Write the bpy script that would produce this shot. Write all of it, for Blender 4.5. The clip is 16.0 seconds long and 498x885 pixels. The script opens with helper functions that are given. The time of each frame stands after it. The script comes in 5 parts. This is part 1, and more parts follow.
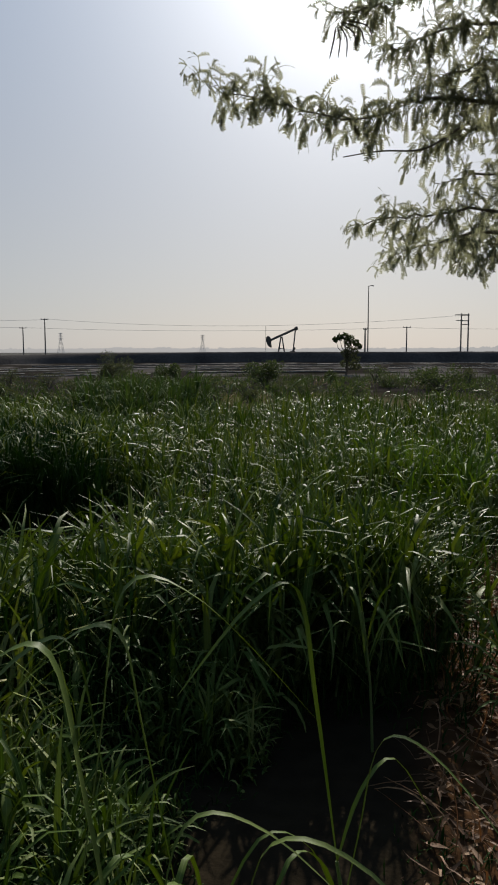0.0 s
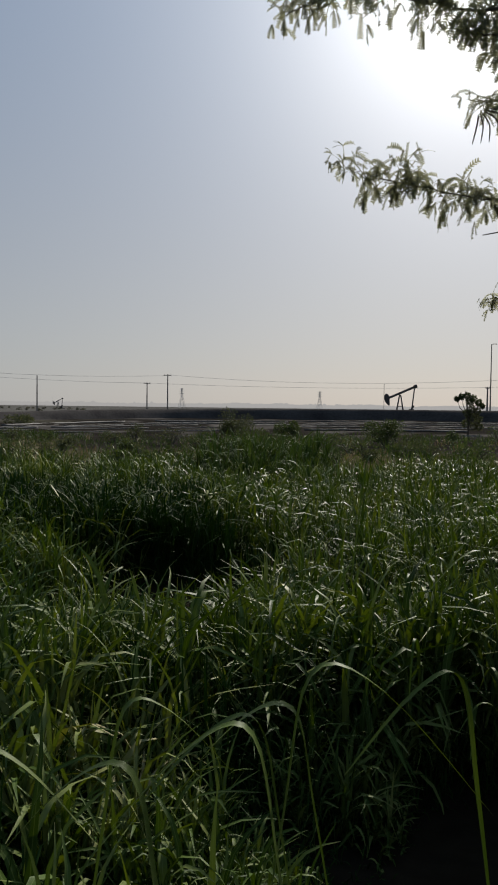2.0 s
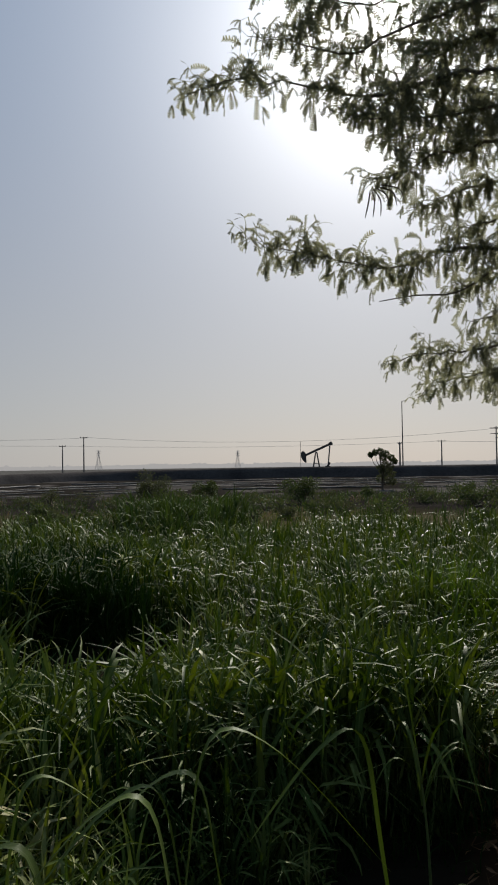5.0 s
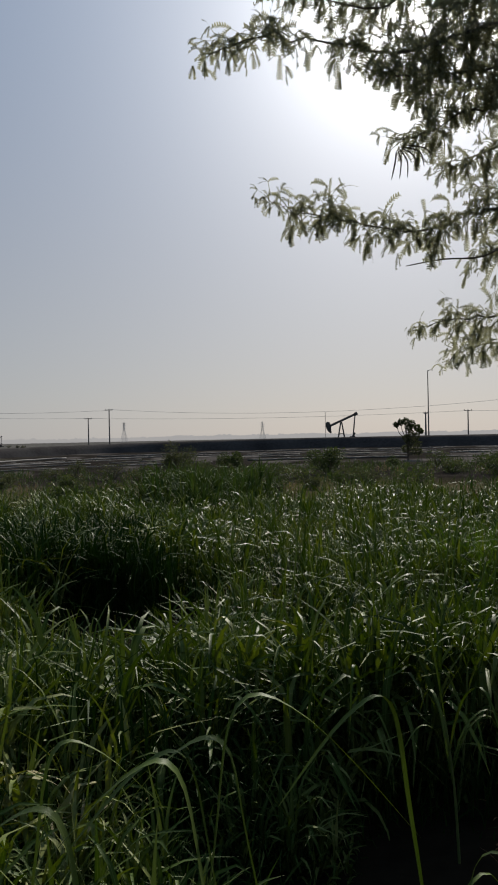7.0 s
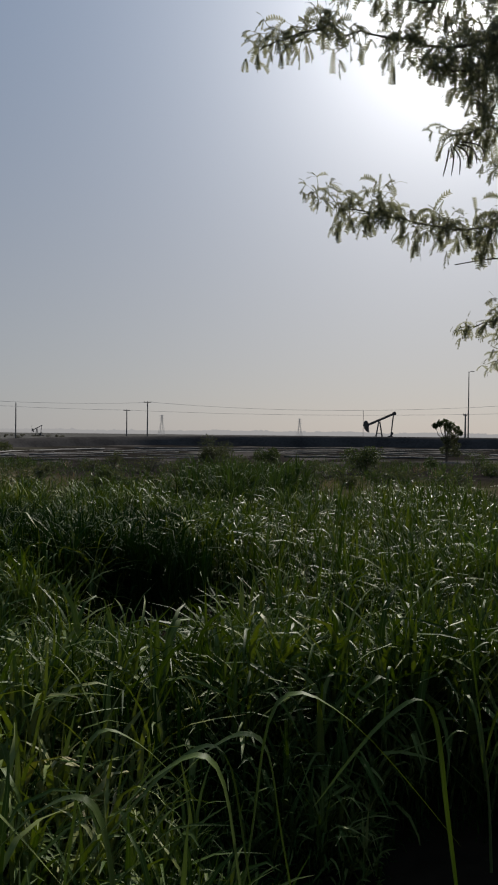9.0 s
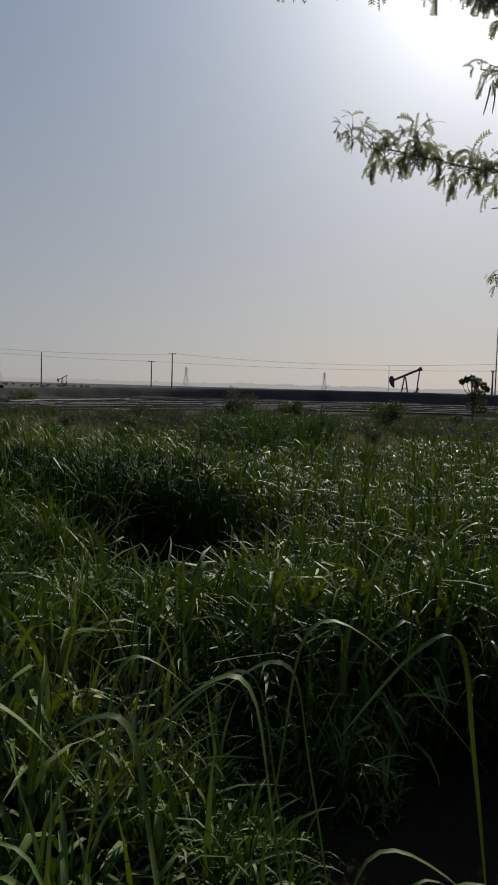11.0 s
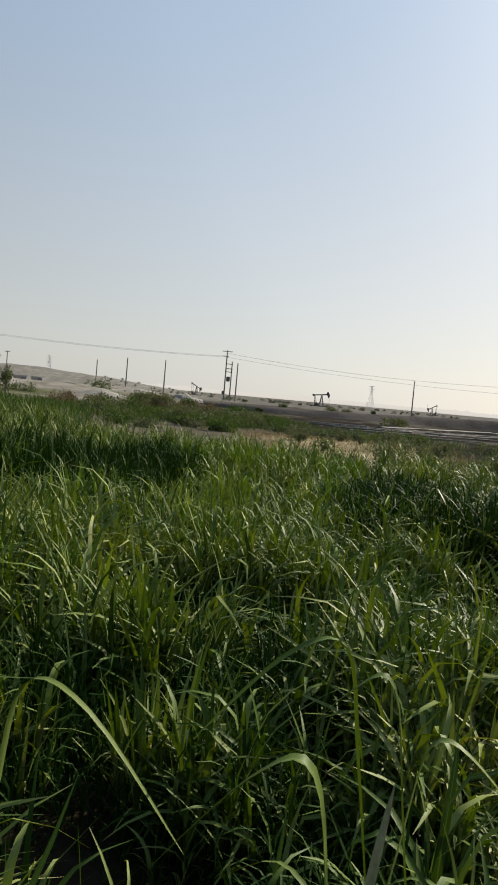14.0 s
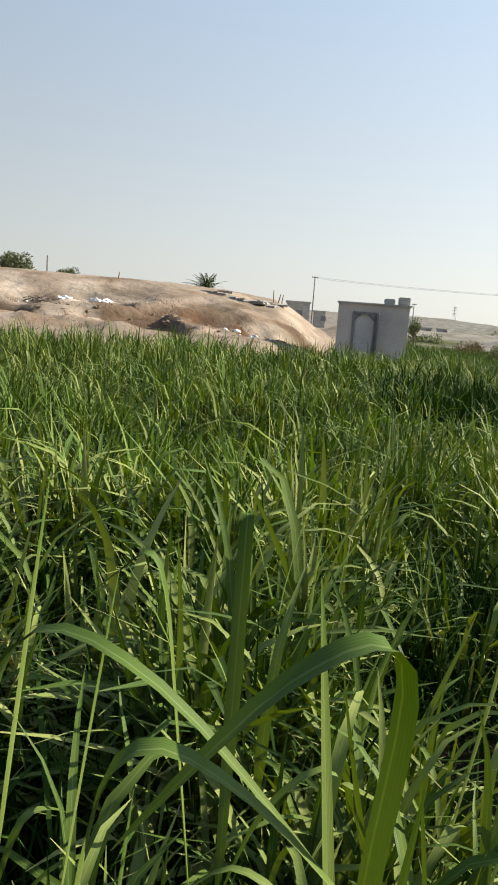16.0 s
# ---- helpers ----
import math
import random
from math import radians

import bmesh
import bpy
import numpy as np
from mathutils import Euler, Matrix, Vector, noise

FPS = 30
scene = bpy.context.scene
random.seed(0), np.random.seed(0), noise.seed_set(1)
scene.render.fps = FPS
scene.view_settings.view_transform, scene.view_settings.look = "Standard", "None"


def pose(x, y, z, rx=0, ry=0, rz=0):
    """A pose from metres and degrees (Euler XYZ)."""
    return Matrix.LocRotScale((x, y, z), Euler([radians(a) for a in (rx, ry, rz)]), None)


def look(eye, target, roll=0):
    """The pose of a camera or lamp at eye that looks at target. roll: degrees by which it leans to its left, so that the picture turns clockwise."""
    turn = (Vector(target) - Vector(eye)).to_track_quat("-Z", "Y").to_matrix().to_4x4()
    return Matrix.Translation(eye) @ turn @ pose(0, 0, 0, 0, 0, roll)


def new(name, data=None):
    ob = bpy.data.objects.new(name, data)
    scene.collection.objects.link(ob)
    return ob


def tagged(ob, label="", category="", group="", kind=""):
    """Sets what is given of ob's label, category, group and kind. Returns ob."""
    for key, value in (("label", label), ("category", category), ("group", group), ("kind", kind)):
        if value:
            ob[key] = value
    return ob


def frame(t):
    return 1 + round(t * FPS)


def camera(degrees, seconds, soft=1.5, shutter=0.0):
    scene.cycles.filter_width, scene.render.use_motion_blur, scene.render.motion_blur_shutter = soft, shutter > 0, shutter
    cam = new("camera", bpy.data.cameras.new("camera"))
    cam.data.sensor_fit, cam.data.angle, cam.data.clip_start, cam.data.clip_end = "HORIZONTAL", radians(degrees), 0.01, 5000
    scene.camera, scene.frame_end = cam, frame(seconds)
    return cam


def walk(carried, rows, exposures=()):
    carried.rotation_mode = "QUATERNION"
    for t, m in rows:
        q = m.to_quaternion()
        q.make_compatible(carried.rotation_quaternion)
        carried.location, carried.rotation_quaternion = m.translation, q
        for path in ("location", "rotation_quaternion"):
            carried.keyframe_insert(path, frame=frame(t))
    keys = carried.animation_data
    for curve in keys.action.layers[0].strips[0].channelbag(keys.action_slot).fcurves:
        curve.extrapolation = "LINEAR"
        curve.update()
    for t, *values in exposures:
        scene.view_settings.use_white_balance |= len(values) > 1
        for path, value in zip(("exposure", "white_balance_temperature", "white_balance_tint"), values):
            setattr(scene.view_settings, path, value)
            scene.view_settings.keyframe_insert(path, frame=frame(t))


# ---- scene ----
EYE = 1.62
cam = camera(34.97, 16.0, soft=1.9)
# seconds, place from the first eye, heading, pitch, roll
ROWS = [
    (0, 0.000, 0.000, -0.000, -0.00, -6.55, -0.13),
    (0.2, -0.082, -0.025, 0.006, 1.49, -4.86, -0.64),
    (0.5, -0.192, -0.056, 0.013, 10.32, -2.98, -1.51),
    (1, -0.267, -0.071, 0.037, 14.93, -3.57, -0.99),
    (1.5, -0.226, -0.104, 0.068, 16.32, -3.60, -0.63),
    (2, -0.115, -0.130, 0.087, 8.38, -2.54, 0.68),
    (2.5, -0.045, -0.143, 0.103, 3.31, 0.13, 0.26),
    (3, -0.063, -0.179, 0.117, 1.62, 2.10, -0.18),
    (3.5, -0.066, -0.182, 0.119, 1.82, 2.90, -0.39),
    (4, -0.066, -0.178, 0.113, 2.43, 3.01, -0.70),
    (6.5, -0.055, -0.153, 0.095, 2.54, -0.50, -0.93),
    (7, -0.066, -0.139, 0.090, 4.31, -0.29, -1.19),
    (7.5, -0.096, -0.132, 0.093, 7.67, -0.14, -0.35),
    (8, -0.090, -0.124, 0.083, 8.60, -0.47, 0.60),
    (8.5, -0.087, -0.132, 0.092, 8.70, -0.40, 0.84),
    (9, -0.089, -0.126, 0.088, 6.96, -0.57, 0.63),
    (11.5, -0.132, -0.114, 0.037, 10.23, -4.93, 2.60),
    (12, -0.236, -0.166, 0.059, 20.89, -5.01, 4.49),
    (12.5, -0.291, -0.188, 0.062, 28.48, -3.28, 5.17),
    (13, -0.301, -0.175, 0.060, 31.33, -2.53, 5.97),
    (13.5, -0.302, -0.170, 0.057, 33.63, -2.86, 5.63),
    (14, -0.316, -0.194, 0.054, 34.72, -3.36, 5.10),
    (14.5, -0.333, -0.223, 0.054, 32.32, -3.41, 3.96),
    (15, -0.378, -0.249, 0.059, 33.24, -4.50, 4.79),
    (15.5, -0.441, -0.283, 0.037, 45.52, -6.77, 7.13),
    (15.8, -0.374, -0.374, -0.010, 56.09, -8.33, 5.88),
    (16, -0.398, -0.385, -0.022, 62.96, -9.12, 4.21),
]
EXPOSURES = [
    (0.0, 0.08, 6500, 10), (0.25, -0.1, 6500, 10), (0.55, -0.22, 6500, 10), (1.0, -0.02, 6560, 10), (1.5, 0.04, 6620, 10), (2.5, -0.14, 6500, 10), (3.5, -0.12, 6550, 10),
    (6.5, -0.08, 6500, 11), (7.5, -0.16, 6500, 11), (9.0, -0.24, 6450, 11), (11.5, -0.2, 6500, 10), (12.0, 0.42, 6650, 10), (12.5, 0.58, 6850, 10), (13.5, 0.9, 7050, 9), (14.5, 0.76, 7050, 9), (15.2, 0.88, 7050, 9), (16.0, 1.38, 7050, 8),
]
walk(cam, [(t, pose(x, y, EYE + z, 90 + pitch, 0, yaw) @ pose(0, 0, 0, 0, 0, roll)) for t, x, y, z, yaw, pitch, roll in ROWS], EXPOSURES)

# ---- light: hazy sky and a low sun ahead ----
SUN_AZ, SUN_EL = -8.3, 29.6      # degrees to the left of the first view, degrees up
world = bpy.data.worlds.new("hazy_sky")
scene.world = world
world.use_nodes = True
wn, wl = world.node_tree.nodes, world.node_tree.links
sky = wn.new("ShaderNodeTexSky")
sky.sky_type, sky.sun_disc = "NISHITA", False
sky.sun_elevation, sky.sun_rotation = radians(SUN_EL), radians(-SUN_AZ)
sky.altitude, sky.air_density, sky.dust_density, sky.ozone_density = 0, 1.0, 1.0, 1.5


def calc(op, a, b=None, c=None):
    n = wn.new("ShaderNodeMath")
    n.operation = op
    for k, v in enumerate((a, b, c)):
        if v is None:
            continue
        if isinstance(v, (int, float)):
            n.inputs[k].default_value = v
        else:
            wl.new(v, n.inputs[k])
    return n.outputs[0]


def blend(a, b, fac, kind="MIX"):
    n = wn.new("ShaderNodeMix")
    n.data_type, n.blend_type, n.clamp_factor = "RGBA", kind, False
    for key, v in (("A", a), ("B", b), ("Factor", fac)):
        s = [i for i in n.inputs if i.name == key and i.type == ("VALUE" if key == "Factor" else "RGBA")][0]
        if isinstance(v, tuple):
            s.default_value = (*v, 1)
        elif isinstance(v, (int, float)):
            s.default_value = v
        else:
            wl.new(v, s)
    return [o for o in n.outputs if o.type == "RGBA"][0]


# dust haze: pale towards the horizon, white round the sun, over the clear sky
sun_way = (-math.sin(radians(SUN_AZ)) * math.cos(radians(SUN_EL)), math.cos(radians(SUN_AZ)) * math.cos(radians(SUN_EL)), math.sin(radians(SUN_EL)))
place = wn.new("ShaderNodeTexCoord").outputs["Generated"]
dot = wn.new("ShaderNodeVectorMath")
dot.operation = "DOT_PRODUCT"
wl.new(place, dot.inputs[0])
dot.inputs[1].default_value = sun_way
apart = calc("MULTIPLY", calc("ARCCOSINE", calc("MINIMUM", dot.outputs["Value"], 1.0)), 57.2958)
axes = wn.new("ShaderNodeSeparateXYZ")
wl.new(place, axes.inputs[0])
up = calc("MULTIPLY", calc("ARCSINE", calc("MAXIMUM", axes.outputs[2], 0.0)), 57.2958)
low = calc("EXPONENT", calc("MULTIPLY", calc("POWER", calc("DIVIDE", up, 20.0), 1.4), -1.0))
off_sun = calc("MULTIPLY", calc("MINIMUM", calc("MAXIMUM", calc("SUBTRACT", apart, 14.0), 0.0), 34.0), 1 / 34.0)
haze = blend(blend((0.143, 0.244, 0.408), (0.152, 0.247, 0.398), off_sun), blend((0.475, 0.458, 0.45), (0.372, 0.392, 0.41), off_sun), low)
near_sun = calc("MULTIPLY", calc("EXPONENT", calc("MULTIPLY", apart, -1 / 5.5)), 2.9)
wide_sun = calc("MULTIPLY", calc("EXPONENT", calc("MULTIPLY", apart, -1 / 15.5)), 0.62)
haze = blend(haze, (1.0, 0.985, 0.955), calc("ADD", near_sun, wide_sun), "ADD")
away = calc("SUBTRACT", 1.0, calc("MULTIPLY", calc("MINIMUM", calc("MAXIMUM", calc("SUBTRACT", apart, 45.0), 0.0), 100.0), 0.0082))
haze = blend((0, 0, 0), haze, away)      # the sky is dimmer away from the sun
clear = blend((0, 0, 0), sky.outputs[0], 0.06)
wl.new(blend(clear, haze, 0.85), wn["Background"].inputs["Color"])
wn["Background"].inputs["Strength"].default_value = 1.0
lamp = bpy.data.lights.new("sun", "SUN")
lamp.energy, lamp.angle, lamp.color = 4.6, radians(0.6), (1.0, 0.94, 0.84)
sun = new("sun", lamp)
a, e = radians(SUN_AZ), radians(SUN_EL)
sun.matrix_basis = look((-60 * math.sin(a) * math.cos(e), 60 * math.cos(a) * math.cos(e), 60 * math.sin(e)), (0, 0, 0))


# ---- helpers ----
def pol(az, r, z=0.0):
    """A place by its bearing to the left of the first view, its distance and its height."""
    return Vector((-r * math.sin(radians(az)), r * math.cos(radians(az)), z))


def sight(az, el, r):
    """A place by bearing, elevation and distance from the first eye."""
    return Vector((-math.sin(radians(az)) * math.cos(radians(el)), math.cos(radians(az)) * math.cos(radians(el)), math.sin(radians(el)))) * r + Vector((0, 0, EYE))


def step(v, lo, hi):
    s = np.clip((np.asarray(v, float) - lo) / (hi - lo), 0, 1)
    return s * s * (3 - 2 * s)


def value_noise(x, y, size, seed=0):
    """Smooth noise from 0 to 1 over the plan, for arrays."""
    x, y = np.asarray(x, float) / size, np.asarray(y, float) / size
    xi, yi = np.floor(x), np.floor(y)
    fx, fy = x - xi, y - yi
    fx, fy = fx * fx * (3 - 2 * fx), fy * fy * (3 - 2 * fy)

    def h(i, j):
        v = np.sin(i * 127.1 + j * 311.7 + seed * 74.7) * 43758.5453
        return v - np.floor(v)
    return (h(xi, yi) * (1 - fx) + h(xi + 1, yi) * fx) * (1 - fy) + (h(xi, yi + 1) * (1 - fx) + h(xi + 1, yi + 1) * fx) * fy


class Geo:
    """Collects vertices and faces, then makes one mesh."""

    def __init__(self):
        self.v, self.f = [], []

    def add(self, verts, faces):
        n = len(self.v)
        self.v.extend(tuple(p) for p in verts)
        self.f.extend(tuple(n + i for i in q) for q in faces)
        return self

    def tube(self, pts, radii, sides=6, cap=True):
        pts = [Vector(p) for p in pts]
        if not hasattr(radii, "__len__"):
            radii = [radii] * len(pts)
        verts, faces = [], []
        ref = Vector((0, 0, 1))
        for i, p in enumerate(pts):
            d = (pts[min(i + 1, len(pts) - 1)] - pts[max(i - 1, 0)]).normalized()
            if abs(d.dot(ref)) > 0.95:
                ref = Vector((1, 0, 0)) if abs(d.x) < 0.9 else Vector((0, 1, 0))
            u = (ref - d * ref.dot(d)).normalized()
            w = d.cross(u)
            ref = u
            for k in range(sides):
                t = 2 * math.pi * k / sides
                verts.append(p + (u * math.cos(t) + w * math.sin(t)) * radii[i])
        for i in range(len(pts) - 1):
            for k in range(sides):
                k2 = (k + 1) % sides
                faces.append((i * sides + k, i * sides + k2, (i + 1) * sides + k2, (i + 1) * sides + k))
        if cap:
            faces.append(tuple(reversed(range(sides))))
            faces.append(tuple(range((len(pts) - 1) * sides, len(pts) * sides)))
        return self.add(verts, faces)

    def box(self, size, m=Matrix(), bevel=0.0):
        bm = bmesh.new()
        bmesh.ops.create_cube(bm, size=1.0)
        bmesh.ops.scale(bm, vec=size, verts=bm.verts)
        if bevel:
            bmesh.ops.bevel(bm, geom=bm.edges[:], offset=bevel, segments=2, affect="EDGES")
        bmesh.ops.transform(bm, matrix=m, verts=bm.verts)
        bm.verts.index_update()
        self.add([v.co.copy() for v in bm.verts], [[v.index for v in f.verts] for f in bm.faces])
        bm.free()
        return self

    def mesh(self, name, smooth=False):
        me = bpy.data.meshes.new(name)
        me.from_pydata(self.v, [], self.f)
        if smooth:
            me.polygons.foreach_set("use_smooth", [True] * len(me.polygons))
        me.update()
        return me


def quads_mesh(name, verts, quads, smooth=True):
    """One mesh from arrays of vertices and four-cornered faces."""
    me = bpy.data.meshes.new(name)
    nv, nq = len(verts), len(quads)
    me.vertices.add(nv)
    me.vertices.foreach_set("co", np.asarray(verts, np.float32).ravel())
    me.loops.add(4 * nq)
    me.loops.foreach_set("vertex_index", np.asarray(quads, np.int32).ravel())
    me.polygons.add(nq)
    me.polygons.foreach_set("loop_start", np.arange(0, 4 * nq, 4, dtype=np.int32))
    if smooth:
        me.polygons.foreach_set("use_smooth", np.ones(nq, bool))
    me.update(calc_edges=True)
    return me


def part(name, data, material, parent=None, label="", at=None):
    """One mesh object, as a thing or as a part under its parent."""
    me = data.mesh(name) if isinstance(data, Geo) else data
    if material and not me.materials:
        me.materials.append(material)
    ob = new(name, me)
    if parent:
        ob.parent = parent
    if at is not None:
        ob.matrix_basis = at
    if label:
        ob["label"] = label
    return ob


def thing(name, at, label, category, group="", kind=""):
    ob = new(name)
    ob.empty_display_size = 0.2
    ob.matrix_basis = at if isinstance(at, Matrix) else Matrix.Translation(at)
    return tagged(ob, label, category, group, kind)


# ---- materials ----
def ramp_node(n, stops):
    r = n.new("ShaderNodeValToRGB")
    while len(r.color_ramp.elements) < len(stops):
        r.color_ramp.elements.new(0.5)
    for el, (p, c) in zip(r.color_ramp.elements, stops):
        el.position, el.color = p, (*c, 1)
    return r


def surface(name, dark, light, size=3.0, rough=0.8, bump=0.3, fine=40.0, metal=0.0, spec=0.4, bump_dist=0.02):
    """A worn surface: two scales of noise between two colours, with relief."""
    m = bpy.data.materials.new(name)
    m.use_nodes = True
    n, l = m.node_tree.nodes, m.node_tree.links
    p = n["Principled BSDF"]
    co = n.new("ShaderNodeTexCoord")
    big, small = n.new("ShaderNodeTexNoise"), n.new("ShaderNodeTexNoise")
    big.inputs["Scale"].default_value, small.inputs["Scale"].default_value = size, fine
    big.inputs["Detail"].default_value = small.inputs["Detail"].default_value = 6
    mix = n.new("ShaderNodeMath")
    mix.operation = "MULTIPLY_ADD"
    mix.inputs[1].default_value, mix.inputs[2].default_value = 0.45, 0.0
    addn = n.new("ShaderNodeMath")
    addn.operation = "MULTIPLY_ADD"
    addn.inputs[1].default_value = 0.6
    l.new(co.outputs["Object"], big.inputs["Vector"])
    l.new(co.outputs["Object"], small.inputs["Vector"])
    l.new(small.outputs["Fac"], mix.inputs[0])
    l.new(big.outputs["Fac"], addn.inputs[0])
    l.new(mix.outputs[0], addn.inputs[2])
    r = ramp_node(n, [(0.36, dark), (0.68, light)])
    l.new(addn.outputs[0], r.inputs[0])
    l.new(r.outputs[0], p.inputs["Base Color"])
    b = n.new("ShaderNodeBump")
    b.inputs["Strength"].default_value, b.inputs["Distance"].default_value = bump, bump_dist
    l.new(addn.outputs[0], b.inputs["Height"])
    l.new(b.outputs[0], p.inputs["Normal"])
    p.inputs["Roughness"].default_value, p.inputs["Metallic"].default_value = rough, metal
    p.inputs["Specular IOR Level"].default_value = spec
    return m


def veined(n, l, colour, chance, shader):
    """Pale midrib, fine lengthwise veins and a drying tip, by the place along and across the blade."""
    at, xyz = n.new("ShaderNodeAttribute"), n.new("ShaderNodeSeparateXYZ")
    at.attribute_name = "blade"
    l.new(at.outputs["Vector"], xyz.inputs[0])

    def do(op, a, b=None, clamp=False):
        m = n.new("ShaderNodeMath")
        m.operation, m.use_clamp = op, clamp
        for k, v in enumerate((a, b)):
            if v is None:
                continue
            if isinstance(v, (int, float)):
                m.inputs[k].default_value = v
            else:
                l.new(v, m.inputs[k])
        return m.outputs[0]

    def over(base, top, fac):
        m = n.new("ShaderNodeMix")
        m.data_type = "RGBA"
        l.new(fac, m.inputs[0])
        for key, v in (("A", base), ("B", top)):
            sock = [i for i in m.inputs if i.name == key and i.type == "RGBA"][0]
            if isinstance(v, tuple):
                sock.default_value = (*v, 1)
            else:
                l.new(v, sock)
        return [o for o in m.outputs if o.type == "RGBA"][0]
    across, along = xyz.outputs[0], xyz.outputs[1]
    rib = do("SUBTRACT", 1.0, do("MULTIPLY", do("ABSOLUTE", across), 7.0), True)
    vein = do("MULTIPLY", do("ADD", do("SINE", do("MULTIPLY", across, 30.0)), 1.0), 0.5)
    out = over(colour, (0.03, 0.05, 0.012), do("MULTIPLY", vein, 0.12))
    out = over(out, (0.2, 0.24, 0.1), do("MULTIPLY", rib, 0.45))
    dry = do("MULTIPLY", do("SUBTRACT", along, do("SUBTRACT", 1.12, do("MULTIPLY", chance, 0.27))), 6.0, True)
    out = over(out, (0.25, 0.22, 0.11), dry)
    b = n.new("ShaderNodeBump")
    b.inputs["Strength"].default_value, b.inputs["Distance"].default_value = 0.12, 0.002
    l.new(vein, b.inputs["Height"])
    l.new(b.outputs[0], shader.inputs["Normal"])
    return out


def leafy(name, stops, passing=0.35, rough=0.4, patch=1.2, spec=0.5, glow=(1.25, 1.2, 0.6), veins=False, clump=0.5):
    """Leaf: glossy skin, light passing through, each leaf of its own shade."""
    m = bpy.data.materials.new(name)
    m.use_nodes = True
    n, l = m.node_tree.nodes, m.node_tree.links
    p, out = n["Principled BSDF"], n["Material Output"]
    geo, co, tex = n.new("ShaderNodeNewGeometry"), n.new("ShaderNodeTexCoord"), n.new("ShaderNodeTexNoise")
    tex.inputs["Scale"].default_value = patch
    l.new(co.outputs["Object"], tex.inputs["Vector"])
    s = n.new("ShaderNodeMath")
    s.operation = "MULTIPLY_ADD"
    s.inputs[1].default_value = 0.55
    half = n.new("ShaderNodeMath")
    half.operation = "MULTIPLY_ADD"
    half.inputs[1].default_value, half.inputs[2].default_value = clump, 0.2 - 0.5 * clump
    l.new(tex.outputs["Fac"], half.inputs[0])
    l.new(geo.outputs["Random Per Island"], s.inputs[0])
    l.new(half.outputs[0], s.inputs[2])
    r = ramp_node(n, stops)
    l.new(s.outputs[0], r.inputs[0])
    shade = r.outputs[0]
    if veins:
        shade = veined(n, l, shade, geo.outputs["Random Per Island"], p)
    l.new(shade, p.inputs["Base Color"])
    p.inputs["Roughness"].default_value = rough
    p.inputs["Specular IOR Level"].default_value = spec
    tr, mx, tint = n.new("ShaderNodeBsdfTranslucent"), n.new("ShaderNodeMixShader"), n.new("ShaderNodeMix")
    tint.data_type, tint.blend_type = "RGBA", "MULTIPLY"
    tint.inputs["Factor"].default_value = 1.0
    l.new(shade, [i for i in tint.inputs if i.name == "A" and i.type == "RGBA"][0])
    [i for i in tint.inputs if i.name == "B" and i.type == "RGBA"][0].default_value = (*glow, 1)
    l.new([o for o in tint.outputs if o.type == "RGBA"][0], tr.inputs["Color"])
    mx.inputs[0].default_value = passing
    l.new(p.outputs[0], mx.inputs[1])
    l.new(tr.outputs[0], mx.inputs[2])
    l.new(mx.outputs[0], out.inputs["Surface"])
    return m


def land(name):
    """Ground: soil, sand, straw and oily field by the plan's own colours, with clods and grain."""
    m = bpy.data.materials.new(name)
    m.use_nodes = True
    n, l = m.node_tree.nodes, m.node_tree.links
    p = n["Principled BSDF"]
    at = n.new("ShaderNodeAttribute")
    at.attribute_name = "soil"
    co = n.new("ShaderNodeTexCoord")
    a1, a2 = n.new("ShaderNodeTexNoise"), n.new("ShaderNodeTexNoise")
    a1.inputs["Scale"].default_value, a2.inputs["Scale"].default_value = 0.35, 9.0
    a1.inputs["Detail"].default_value = a2.inputs["Detail"].default_value = 8
    l.new(co.outputs["Object"], a1.inputs["Vector"])
    l.new(co.outputs["Object"], a2.inputs["Vector"])
    r1, r2 = ramp_node(n, [(0.3, (0.6, 0.58, 0.55)), (0.7, (1.25, 1.22, 1.2))]), ramp_node(n, [(0.3, (0.8, 0.8, 0.8)), (0.7, (1.15, 1.15, 1.15))])
    l.new(a1.outputs["Fac"], r1.inputs[0])
    l.new(a2.outputs["Fac"], r2.inputs[0])
    last = at.outputs["Color"]
    for r in (r1, r2):
        mx = n.new("ShaderNodeMix")
        mx.data_type, mx.blend_type = "RGBA", "MULTIPLY"
        mx.inputs["Factor"].default_value = 1.0
        l.new(last, mx.inputs["A"])
        l.new(r.outputs[0], mx.inputs["B"])
        last = mx.outputs["Result"]
    l.new(last, p.inputs["Base Color"])
    b = n.new("ShaderNodeBump")
    b.inputs["Strength"].default_value, b.inputs["Distance"].default_value = 0.3, 0.04
    l.new(a2.outputs["Fac"], b.inputs["Height"])
    a3, b2 = n.new("ShaderNodeTexNoise"), n.new("ShaderNodeBump")
    a3.inputs["Scale"].default_value, a3.inputs["Detail"].default_value = 1.7, 9
    b2.inputs["Strength"].default_value, b2.inputs["Distance"].default_value = 0.45, 0.25
    l.new(co.outputs["Object"], a3.inputs["Vector"])
    l.new(a3.outputs["Fac"], b2.inputs["Height"])
    l.new(b.outputs[0], b2.inputs["Normal"])
    l.new(b2.outputs[0], p.inputs["Normal"])
    p.inputs["Roughness"].default_value = 0.95
    p.inputs["Specular IOR Level"].default_value = 0.0
    return m


